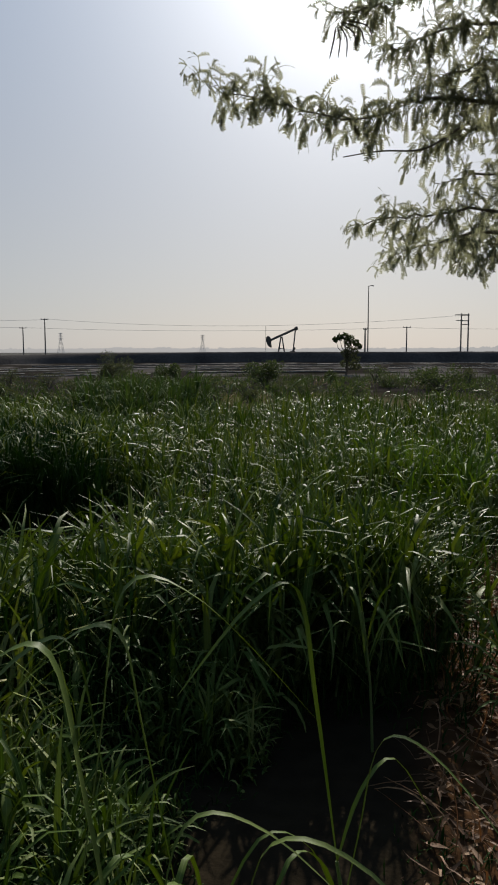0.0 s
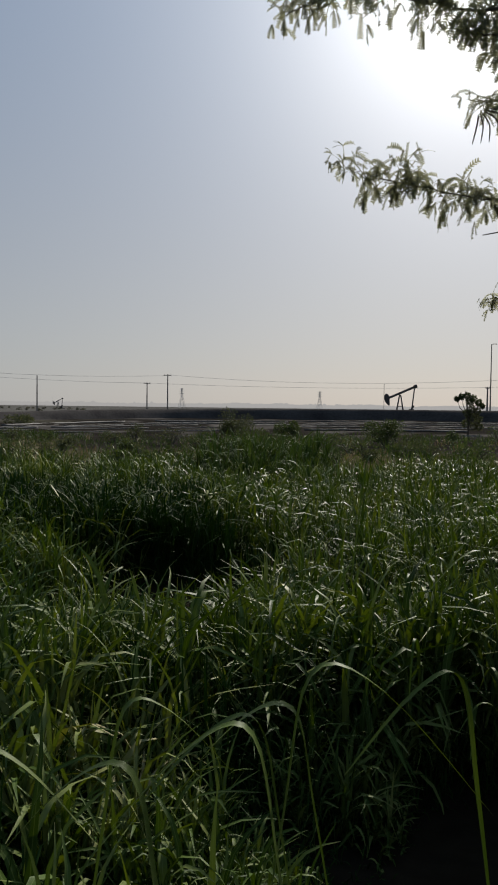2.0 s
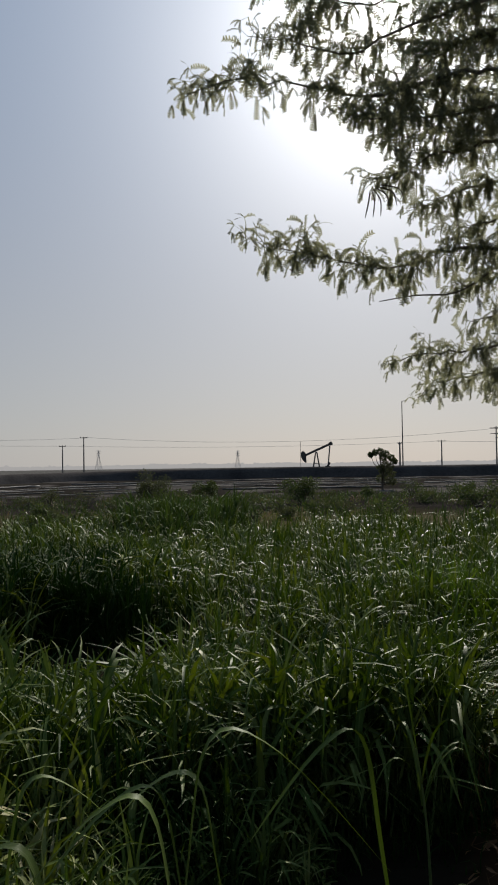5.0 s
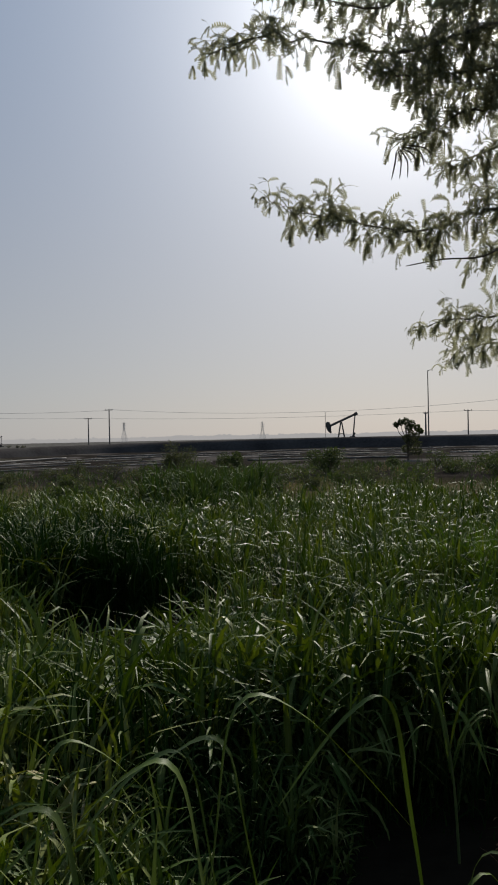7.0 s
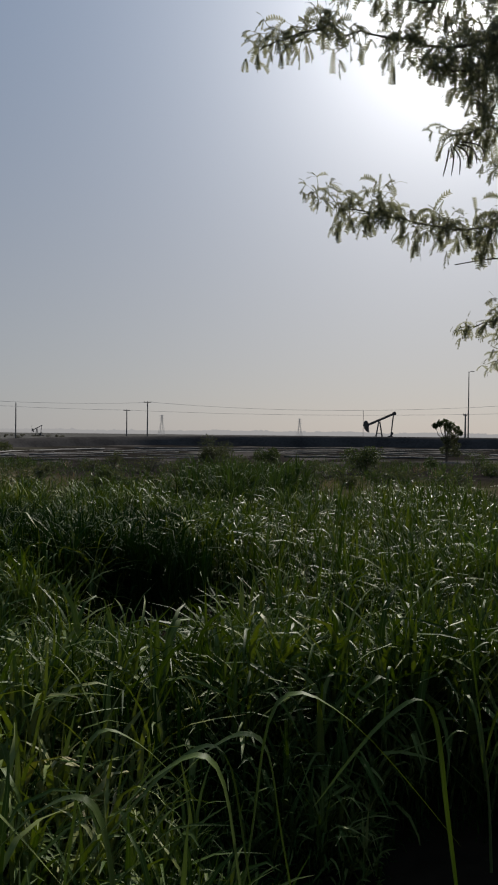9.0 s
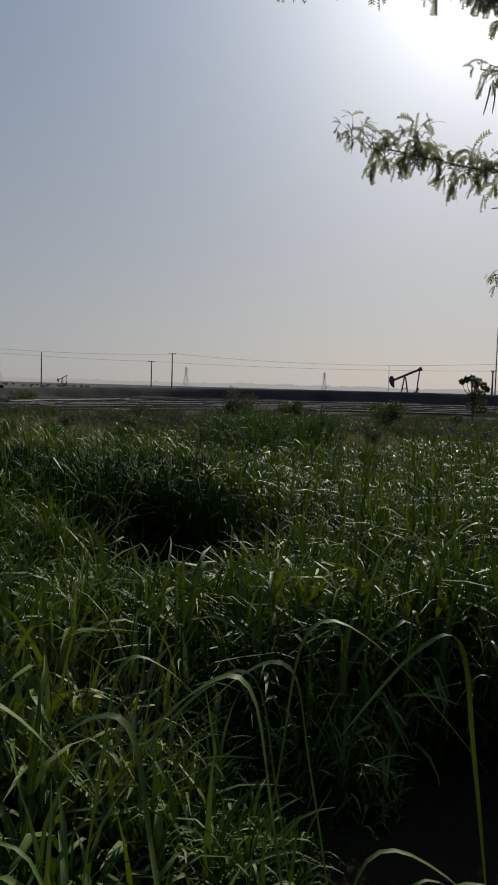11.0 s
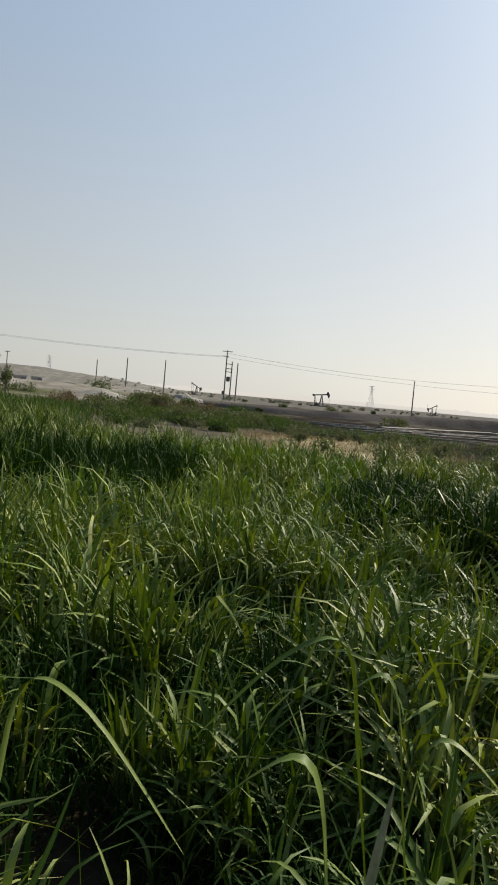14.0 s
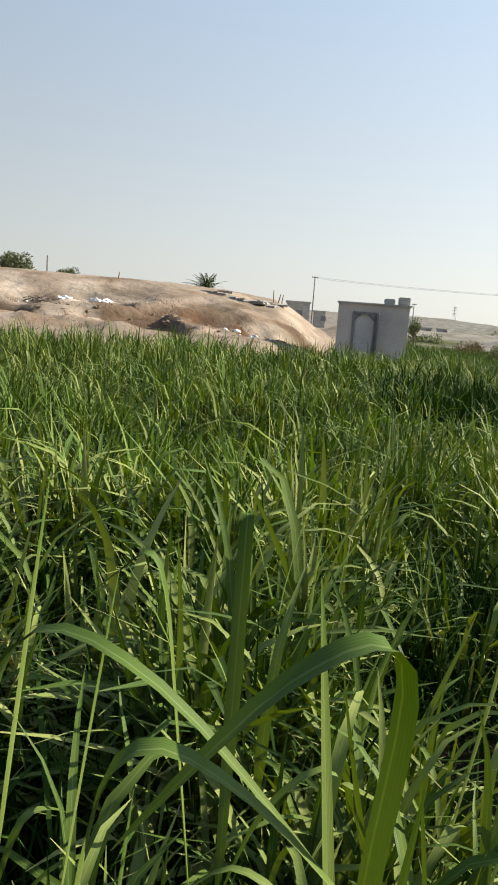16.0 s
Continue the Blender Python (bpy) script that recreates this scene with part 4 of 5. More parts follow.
def grass_plant(x, y, top, heading, tail, width, leaves=3, pale=False, seed=0, back=1.0):
    """A stout grass shoot whose main leaf bends over at the top, with smaller leaves below."""
    rnd = random.Random(seed * 17 + 5)
    h = radians(heading)
    way = Vector((math.cos(h), math.sin(h), 0))
    foot = Vector((x, y, 0)) - way * (0.12 + 0.1 * min(tail, 1)) * back
    foot.z = float(ground_height(foot.x, foot.y))
    label = "stout grass shoot with a withered pale leaf" if pale else "stout grass shoot with broad arching green leaves"
    p = thing("grass_plant", foot, label, "grass plant", "grass plants by the path")
    apex = Vector((x, y, top)) - foot
    node = Vector((apex.x * 0.35, apex.y * 0.35, top * rnd.uniform(0.4, 0.55)))
    part("stem", Geo().tube(spline([(0, 0, -0.03), node * 0.5 + Vector((0.01, 0, 0)), node], 3), [0.006, 0.006, 0.0055, 0.005, 0.005, 0.0045, 0.004], 6), GRASS, p)
    end = apex + way * tail * 0.75 + Vector((0, 0, -tail * 0.55))
    mid = apex + way * tail * 0.3 + Vector((0, 0, -tail * 0.06))
    path = spline([node, node.lerp(apex, 0.55) + Vector((0, 0, 0.03)), apex, mid, end] if tail > 0.05 else [node, node.lerp(apex, 0.5), apex], 5)
    part("leaf", blade_mesh(path, h, width, 0.22, rnd.uniform(-0.6, 0.6)), PALE_LEAF if pale else GRASS, p, "withered pale leaf" if pale else "")
    for k in range(leaves):
        a = rnd.uniform(0, 2 * math.pi)
        w = Vector((math.cos(a), math.sin(a), 0))
        f = rnd.uniform(0.35, 1.0)
        b = node * f
        le = rnd.uniform(0.25, 0.5)
        pts = [b, b + w * le * 0.2 + Vector((0, 0, le * 0.5)), b + w * le * 0.5 + Vector((0, 0, le * rnd.uniform(0.45, 0.75))), b + w * le * rnd.uniform(0.75, 0.95) + Vector((0, 0, le * rnd.uniform(-0.1, 0.45)))]
        part("leaf", blade_mesh(spline(pts, 4), a, width * rnd.uniform(0.5, 0.8), 0.22, rnd.uniform(-0.6, 0.6)), GRASS, p)


for k, row in enumerate((
        (-0.92, 0.08, 1.22, 230, 0.0, 0.036), (-1.3, -0.09, 1.28, 80, 0.0, 0.028), (-1.69, -0.09, 1.32, 60, 0.0, 0.026), (-1.23, 0.16, 1.27, 200, 0.05, 0.026),
        (-0.87, 0.05, 1.22, 70, 0.0, 0.036), (-1.17, -0.24, 1.25, 62, 0.5, 0.03), (-1.04, -0.17, 1.18, 63, 0.42, 0.036), (-1.51, 0.19, 1.26, 150, 0.1, 0.024), (-1.4, 0.0, 1.24, 250, 0.2, 0.022),
        (-1.04, 1.27, 1.17, 215, 0.4, 0.026), (-0.86, 1.11, 1.18, 215, 0.25, 0.028), (-1.45, 0.78, 1.1, 20, 0.45, 0.02), (-0.83, 0.78, 1.15, 215, 0.3, 0.03),
        (-0.2, 1.24, 1.24, 2, 0.42, 0.022), (-0.28, 1.06, 1.2, 182, 0.3, 0.024), (0.1, 1.62, 1.12, 200, 0.35, 0.018), (-0.3, 1.28, 1.13, 190, 0.3, 0.021), (-0.09, 1.02, 0.97, 10, 0.4, 0.012), (0.03, 1.01, 0.95, 350, 0.45, 0.013),
        (-0.81, 1.2, 1.06, 10, 0.3, 0.026), (-0.25, 1.43, 1.1, 200, 0.4, 0.028), (-0.5, 1.15, 1.08, 180, 0.35, 0.026), (-0.62, 1.5, 1.05, 30, 0.35, 0.024), (0.25, 1.4, 0.9, 330, 0.4, 0.012))):
    grass_plant(*row, seed=k)
grass_plant(-0.77, 0.94, 1.1, 30, 0.05, 0.045, 2, True, 40)
for k, row in enumerate((
        (0.25, 3.4, 1.3, 10, 0.3, 0.02), (0.42, 3.7, 1.42, 170, 0.2, 0.018), (0.55, 3.5, 1.28, 350, 0.35, 0.022), (0.66, 3.9, 1.4, 20, 0.4, 0.02), (0.3, 4.2, 1.45, 190, 0.25, 0.018), (0.78, 4.3, 1.36, 0, 0.45, 0.02),
        (0.5, 4.6, 1.46, 200, 0.2, 0.018), (0.1, 3.9, 1.4, 180, 0.3, 0.02), (0.72, 3.4, 1.2, 340, 0.45, 0.02), (-0.1, 4.4, 1.42, 30, 0.3, 0.018), (0.92, 4.0, 1.25, 10, 0.4, 0.018), (0.35, 3.0, 1.15, 200, 0.4, 0.022))):
    grass_plant(*row, seed=60 + k, leaves=5)
grass_plant(-0.97, 0.09, 1.275, 250, 0.36, 0.052, 3, False, 41, -0.35)


# ---- far things ----
def pole(az, r, top, label, arms=((0.0, 1.8),), thick=1.0, group="power poles"):
    """A power pole with its crossarms: distance below the top, and length."""
    foot = pol(az, r)
    foot.z = float(ground_height(foot.x, foot.y))
    p = thing("power_pole", foot, label, "pole", group)
    part("shaft", Geo().tube([(0, 0, -0.3), (0, 0, top * 0.5), (0, 0, top - foot.z)], [0.19 * thick, 0.16 * thick, 0.12 * thick], 8), POLE_WOOD, p)
    turn = Matrix.Rotation(radians(az), 4, "Z")
    for down, length in arms:
        a = part("crossarm", Geo().box((length, 0.14, 0.16), Matrix(), 0.01), POLE_WOOD, p, at=Matrix.Translation((0, 0, top - foot.z - down - 0.2)) @ turn)
        for s in (-0.45, 0, 0.45):
            part("insulator", Geo().tube([(s * length, 0, 0.06), (s * length, 0, 0.2), (s * length, 0, 0.3)], [0.05, 0.08, 0.03], 6), PUMP, a)
    return p


PLAIN = "dark wooden power pole with a short crossarm"
pole(14.33, 201, 9.75, PLAIN)
pole(15.8, 213, 8.0, PLAIN)
pole(-11.2, 195, 7.5, PLAIN)
pole(23.45, 205, 9.1, "slim dark pole without arms", ())
pole(41.3, 199, 8.7, "slim dark pole without arms", ())
pole(44.0, 208, 8.7, "slim dark pole without arms", ())
pole(46.1, 226, 8.0, "slim dark pole without arms", ())
pole(52.2, 260, 9.0, PLAIN, ((0, 1.6),))
pole(59.3, 202, 12.3, PLAIN, ((0.0, 1.4),))
pole(78.15, 85, 6.1, "slim dark pole without arms", (), 0.5)
pole(-8.3, 150, 5.9, "short dark post with a side arm", ((0.0, 0.7),))


def lamp_mast(az, r, top):
    p = thing("lamp_mast", pol(az, r), "tall slim galvanised mast with a small lamp arm", "mast")
    part("shaft", Geo().tube([(0, 0, -0.2), (0, 0, 6), (0, 0, top)], [0.13, 0.1, 0.07], 8), PUMP, p)
    part("lamp_arm", Geo().tube([(0, 0, top - 0.1), (0.4, 0, top + 0.05), (0.9, 0, top)], [0.05, 0.05, 0.09], 6), PUMP, p)


lamp_mast(-8.5, 143, 13.1)


def frame_pole(az, r, tops, gap, label, transformer=True):
    """Poles side by side, joined by beams, with a transformer between."""
    t = Matrix.Translation(pol(az, r)) @ Matrix.Rotation(radians(az), 4, "Z")
    p = thing("transformer_frame", t, label, "power pole")
    xs = [k * gap for k in range(len(tops))]
    for x, top in zip(xs, tops):
        part("shaft", Geo().tube([(x, 0, -0.3), (x, 0, top)], [0.19, 0.13], 8), POLE_WOOD, p)
    low = min(tops)
    for zz in (low - 0.4, low - 1.6, low - 2.4):
        part("beam", Geo().box((xs[1] + 0.4, 0.16, 0.18), Matrix.Translation((xs[1] / 2, -0.2, zz)), 0.01), POLE_WOOD, p)
    part("crossarm", Geo().box((2.6, 0.14, 0.16), Matrix.Translation((xs[0], -0.2, tops[0] - 0.3)), 0.01), POLE_WOOD, p)
    part("crossarm", Geo().box((1.6, 0.14, 0.16), Matrix.Translation((xs[0] - 0.4, -0.2, tops[0] - 1.5)), 0.01), POLE_WOOD, p)
    if transformer:
        part("transformer", Geo().box((0.9, 0.7, 1.2), Matrix.Translation((xs[1] / 2, 0, low - 4.2)), 0.06), PUMP, p, "dark steel transformer tank")
        part("switch_box", Geo().box((0.5, 0.35, 0.9), Matrix.Translation((xs[0] - 0.35, 0, 1.9)), 0.03), PUMP, p)


frame_pole(36.95, 200, (12.6, 9.9, 9.6), 1.45, "three dark poles with beams and a transformer")
frame_pole(-14.9, 180, (9.8, 9.8), 1.5, "two dark poles joined by beams", False)


def wire(a, b, sag, label="thin overhead power line"):
    pts = [a.lerp(b, k / 24) + Vector((0, 0, -4 * sag * (k / 24) * (1 - k / 24))) for k in range(25)]
    tagged(part("power_line", Geo().tube([p - a for p in pts], 0.026, 4), WIRE, at=Matrix.Translation(a)), label, "cable", "power lines")


top = lambda az, r, z: pol(az, r, z)
wire(top(14.33, 201, 9.7), top(-14.9, 180, 9.4), 2.0)
wire(top(14.33, 201, 9.5), top(36.95, 200, 11.9), 1.6)
wire(top(15.8, 213, 7.9), top(-11.2, 195, 7.3), 0.8)
wire(top(-11.2, 195, 7.3), top(-30, 190, 7.5), 0.8)
wire(top(15.8, 213, 7.9), top(36.95, 200, 10.9), 1.0)
wire(top(36.95, 200, 11.1), top(59.3, 202, 12.2), 1.0)
wire(top(36.95, 200, 10.9), top(59.3, 202, 11.9), 1.0)
pole(-30.0, 190, 7.7, PLAIN)


def pylon(az, r, top):
    """A lattice tower."""
    p = thing("pylon", Matrix.Translation(pol(az, r)) @ Matrix.Rotation(radians(az + 20), 4, "Z"), "lattice steel pylon, its pale grey standing for far haze", "pylon", "pylons")
    w = top * 0.15
    hs = [0, 0.18, 0.34, 0.48, 0.6, 0.72, 0.86, 1.0]
    half = [w * (1 - 0.82 * min(1, h / 0.72)) for h in hs]
    for sx, sy in ((1, 1), (-1, 1), (-1, -1), (1, -1)):
        part("leg", Geo().tube([(sx * q, sy * q, h * top) for q, h in zip(half, hs)], 0.12, 4), HAZED_GALV, p)
    for i in range(len(hs) - 1):
        g = Geo()
        for sx, sy, tx, ty in ((1, 1, -1, 1), (-1, 1, -1, -1), (-1, -1, 1, -1), (1, -1, 1, 1)):
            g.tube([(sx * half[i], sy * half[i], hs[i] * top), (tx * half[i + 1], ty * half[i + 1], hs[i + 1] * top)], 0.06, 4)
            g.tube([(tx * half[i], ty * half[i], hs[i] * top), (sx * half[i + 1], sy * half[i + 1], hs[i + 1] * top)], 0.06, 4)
        part("bracing", g, HAZED_GALV, p)
    for h in (0.72, 0.84, 0.96):
        part("crossarm", Geo().tube([(-top * 0.13, 0, h * top), (0, 0, h * top + 0.5), (top * 0.13, 0, h * top)], [0.1, 0.3, 0.1], 4), HAZED_GALV, p)


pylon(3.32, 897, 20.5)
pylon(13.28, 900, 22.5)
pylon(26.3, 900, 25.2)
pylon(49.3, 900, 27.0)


def pumpjack(az, r, size, tilt, facing, label):
    """A nodding oil pump: sampson post, walking beam, horse head, pitman arms, cranks and counterweights."""
    m = Matrix.Translation(pol(az, r)) @ Matrix.Rotation(radians(facing), 4, "Z") @ Matrix.Scale(size, 4)
    p = thing("pumpjack", m, label, "oil pump", "oil pumps")
    pivot = 5.0
    part("skid", Geo().box((8.5, 1.6, 0.4), Matrix.Translation((0.6, 0, 0.2)), 0.05), PUMP, p)
    for sx, sy in ((-0.9, 0.75), (-0.9, -0.75), (0.9, 0.6), (0.9, -0.6)):
        part("post_leg", Geo().tube([(sx, sy, 0.3), (sx * 0.12, sy * 0.25, pivot)], [0.16, 0.13], 6), PUMP, p)
    part("brace", Geo().tube([(-0.5, 0.45, 2.4), (0.5, 0.4, 2.4), (0.5, -0.4, 2.4), (-0.5, -0.45, 2.4)], 0.08, 6), PUMP, p)
    up = Matrix.Translation((0, 0, pivot)) @ Matrix.Rotation(radians(tilt), 4, "Y")
    part("walking_beam", Geo().box((6.7, 0.42, 0.5), Matrix.Translation((0.55, 0, 0.3)), 0.04), PUMP, p, at=up)
    head = Geo()
    prof = [(0.35, 0.85), (-0.1, 1.15), (-0.5, 0.9), (-0.8, 0.3), (-0.9, -0.4), (-0.75, -1.1), (-0.45, -1.6), (-0.2, -1.5), (0.1, -0.6), (0.4, -0.1)]
    vs = [(x - 2.75, s, z + 0.3) for s in (-0.28, 0.28) for x, z in prof]
    n = len(prof)
    head.add(vs, [tuple(range(n)), tuple(reversed(range(n, 2 * n)))] + [(i, i + n, (i + 1) % n + n, (i + 1) % n) for i in range(n)])
    part("horse_head", head, PUMP, p, at=up)
    part("equaliser", Geo().box((0.7, 1.7, 0.8), Matrix.Translation((3.75, 0, 0.3)), 0.08), PUMP, p, at=up)
    end = up @ Vector((3.4, 0, 0))
    for s in (-0.8, 0.8):
        part("pitman_arm", Geo().tube([(2.6, s, 1.6), (end.x, s, end.z)], 0.1, 6), PUMP, p)
        part("crank", Geo().box((0.35, 0.25, 2.2), Matrix.Translation((2.5, s * 1.1, 1.6)) @ Matrix.Rotation(0.5, 4, "Y"), 0.04), PUMP, p)
        part("counterweight", Geo().box((1.3, 0.3, 0.9), Matrix.Translation((2.15, s * 1.1, 0.9)) @ Matrix.Rotation(0.5, 4, "Y"), 0.15), PUMP, p)
    part("gearbox", Geo().box((1.2, 1.1, 1.2), Matrix.Translation((2.5, 0, 1.2)), 0.1), PUMP, p)
    part("rod", Geo().tube([(-3.55, 0, -0.2), (-3.55, 0, 7.4 if tilt < -15 else 4.0)], 0.05, 5), PUMP, p)


pumpjack(-2.35, 176, 0.98, -24, 0, "black oil pumpjack with its beam tilted up")
pumpjack(29.85, 300, 0.86, 6, 190, "black oil pumpjack with a level beam")
pumpjack(22.0, 420, 0.75, -28, 10, "distant oil pumpjack with its beam raised")
pumpjack(38.9, 330, 0.7, -28, 190, "distant oil pumpjack with its beam raised")


# ---- pipelines over the dark flat ----
def pipeline(table, bore, height, label):
    line = along(table, 24)
    pts = [pol(a, r, h + height + 0.05 * noise.noise(Vector((a * 0.9, r, 0)))) for a, r, h in line]
    o = pts[0].copy()
    p = thing("pipeline", o, label, "pipeline", "oil pipelines")
    part("pipe", Geo().tube([q - o for q in pts], bore, 8).mesh("pipe", True), STEEL, p)
    for q in pts[2::6]:
        part("support", Geo().box((0.25, 0.25, q.z + 0.1), Matrix.Translation((q.x - o.x, q.y - o.y, q.z / 2 - 0.15 - o.z)), 0.02), CONCRETE, p)


FLOW = "stretch of dull pale steel flowline on low supports"
rnd_flow = random.Random(8)
for k, (d0, d1, d2, d3, bore) in enumerate(((108, 100, 89, 64, 0.09), (104, 95, 80, 61, 0.05), (90, 87, 74, 59, 0.07), (76, 80, 68, 57, 0.1), (71, 70, 60, 52, 0.05), (62, 61, 53, 48, 0.07))):
    a = -34.0
    while a < 31 - k:
        b = min(a + rnd_flow.uniform(4, 13), 34 - k)
        cuts = np.linspace(a, b, 4)
        reach = np.interp(cuts, (-35, -12.5, 2, 15.6, 26, 34), (d0 * 1.15, d0, d1, d2, d3, d3 * 0.97)) + rnd_flow.uniform(-0.7, 0.7)
        pipeline([(c, q, 0) for c, q in zip(cuts, reach)], bore * rnd_flow.uniform(0.6, 1.2), rnd_flow.uniform(0.0, 0.08), FLOW)
        a = b + rnd_flow.uniform(0.3, 3.0)


# ---- hut ----
def build_hut():
    a, b = pol(58.34, 30.1), pol(53.38, 30.0)
    along_wall = (b - a).normalized()
    back = Vector((-along_wall.y, along_wall.x, 0))
    m = Matrix((( along_wall.x, back.x, 0, a.x), (along_wall.y, back.y, 0, a.y), (0, 0, 1, 0), (0, 0, 0, 1)))
    hut = thing("hut", m, "small plastered block hut with a grey steel door", "hut")
    w, d, h, t = (b - a).length, 2.6, 2.3, 0.18
    x0, x1, dh = 0.56, 1.42, 2.03
    g = Geo()
    g.box((x0, t, h), Matrix.Translation((x0 / 2, t / 2, h / 2)))
    g.box((w - x1, t, h), Matrix.Translation(((x1 + w) / 2, t / 2, h / 2)))
    g.box((x1 - x0, t, h - dh), Matrix.Translation(((x0 + x1) / 2, t / 2, (h + dh) / 2)))
    part("front_wall", g, PLASTER, hut)
    part("back_wall", Geo().box((w, t, h), Matrix.Translation((w / 2, d - t / 2, h / 2))), PLASTER, hut)
    for x in (t / 2, w - t / 2):
        part("side_wall", Geo().box((t, d - 2 * t, h), Matrix.Translation((x, d / 2, h / 2))), PLASTER, hut)
    part("roof", Geo().box((w + 0.14, d + 0.14, 0.07), Matrix.Translation((w / 2 + 0.02, d / 2, h + 0.035)), 0.015), CONCRETE, hut, "thin grey concrete roof slab")
    door = part("door", Geo().box((x1 - x0 - 0.12, 0.05, dh - 0.08), Matrix.Translation(((x0 + x1) / 2, 0.09, dh / 2)), 0.01), DOOR_PAINT, hut, "pale grey steel door")
    fr = Geo()
    for x in (x0 + 0.03, x1 - 0.03):
        fr.box((0.1, 0.14, dh), Matrix.Translation((x, 0.02, dh / 2)), 0.01)
    fr.box((x1 - x0, 0.14, 0.08), Matrix.Translation(((x0 + x1) / 2, 0.02, dh - 0.04)), 0.01)
    part("door_frame", fr, FRAME_PAINT, hut)
    for x, s in ((x0 + 0.17, 1), (x1 - 0.17, -1)):
        part("corner_brace", Geo().box((0.3, 0.05, 0.07), Matrix.Translation((x, 0.0, dh - 0.19)) @ Matrix.Rotation(s * -0.75, 4, "Y")), FRAME_PAINT, hut)
    part("open_leaf", Geo().box((0.06, 0.5, dh - 0.06), Matrix.Translation((x1 + 0.08, -0.25, dh / 2)), 0.01), FRAME_PAINT, hut, "dark door leaf standing open")
    for x, s, hb in ((1.85, 0.4, 0.2), (2.38, 0.44, 0.28)):
        part("roof_block", Geo().box((s, 0.4, hb), Matrix.Translation((x, 0.35, h + 0.07 + hb / 2)), 0.03), CONCRETE, hut, "grey concrete block on the roof")


build_hut()


# ---- bushes, small tree, palm ----
def leaf_cloud(rnd, centres, count, size):
    """Many small leaves gathered round a set of centres, as one mesh."""
    verts, quads = [], []
    for _ in range(count):
        c, r = rnd.choice(centres)
        d = Vector((rnd.gauss(0, 1), rnd.gauss(0, 1), rnd.gauss(0, 1))).normalized() * r * rnd.uniform(0.35, 1.05)
        p = c + d
        way = (d.normalized() + Vector((rnd.gauss(0, 0.6), rnd.gauss(0, 0.6), rnd.gauss(0, 0.6)))).normalized()
        side = way.cross(Vector((rnd.gauss(0, 1), rnd.gauss(0, 1), rnd.gauss(0, 1)))).normalized()
        s = size * rnd.uniform(0.6, 1.4)
        n = len(verts)
        verts += [p, p + way * s * 0.5 + side * s * 0.25, p + way * s, p + way * s * 0.5 - side * s * 0.25]
        quads.append((n, n + 1, n + 2, n + 3))
    return quads_mesh("leaves", np.array([tuple(v) for v in verts]), np.array(quads), smooth=False)


def bush(az, r, wide, high, label, leaves=900, size=0.09, seed=0, material=None, lift=0.0, category="bush", stems=9):
    rnd = random.Random(seed + 100)
    foot = pol(az, r)
    foot.z = float(ground_height(foot.x, foot.y)) + lift
    b = thing(category.replace(" ", "_"), foot, label, category)
    centres = []
    for k in range(stems):
        t = rnd.uniform(0, 2 * math.pi)
        q = rnd.uniform(0.1, 0.36) * wide
        c = Vector((math.cos(t) * q, math.sin(t) * q, high * rnd.uniform(0.3, 0.78)))
        centres.append((c, wide * rnd.uniform(0.14, 0.24)))
        part("stem", Geo().tube([(0, 0, -0.05), c * 0.5 + Vector((0, 0, 0.1)), c], [0.03, 0.02, 0.01], 5), BARK, b)
    part("crown", leaf_cloud(rnd, centres, leaves, size), material or BUSH_LEAF, b)
    return b


bush(9.6, 40, 2.1, 1.7, "round grey-green bush at the edge of the field", 3200, 0.09, 1, DUSTY_LEAF)
bush(5.8, 42, 1.6, 1.3, "small dark bush among dry weeds", 1700, 0.1, 2)
bush(-1.2, 36, 2.3, 1.15, "low dark spreading bush", 2200, 0.1, 3)
bush(17.6, 22, 0.7, 0.85, "leafy weed with pale tips", 500, 0.07, 4)
bush(-13.5, 33, 2.2, 0.7, "low green bush at the field edge", 1300, 0.1, 5)
bush(42.3, 58, 3.7, 1.0, "wide dark green bush by the flat", 8000, 0.1, 6, DUSTY_LEAF)
bush(46.0, 60, 2.4, 0.5, "wide low bush by the flat", 1500, 0.14, 7, DUSTY_LEAF)
bush(39.6, 60, 3.0, 0.8, "low brownish shrub by the flat", 1800, 0.15, 11, SCRUB)
bush(80.7, 60, 3.4, 1.5, "rounded grey-green bush on the sand bank", 3600, 0.16, 8, DUSTY_LEAF)
bush(77.0, 62, 1.9, 1.0, "small dark bush on the sand bank", 2200, 0.11, 9, DUSTY_LEAF)
bush(52.4, 58, 1.7, 2.5, "dark shrub behind the hut", 1000, 0.13, 10)

rnd_bush = random.Random(21)
for k in range(64):
    az, r = rnd_bush.uniform(-19, 34), rnd_bush.uniform(18.5, 42)
    green = rnd_bush.random() < 0.6
    bush(az, r, rnd_bush.uniform(0.6, 1.9), rnd_bush.uniform(0.35, 0.95), "low leafy weed tuft among dry stalks" if green else "dusty grey-green weed tuft", 420, 0.085, 40 + k, BUSH_LEAF if green else DUSTY_LEAF, 0.0, "weed tuft")


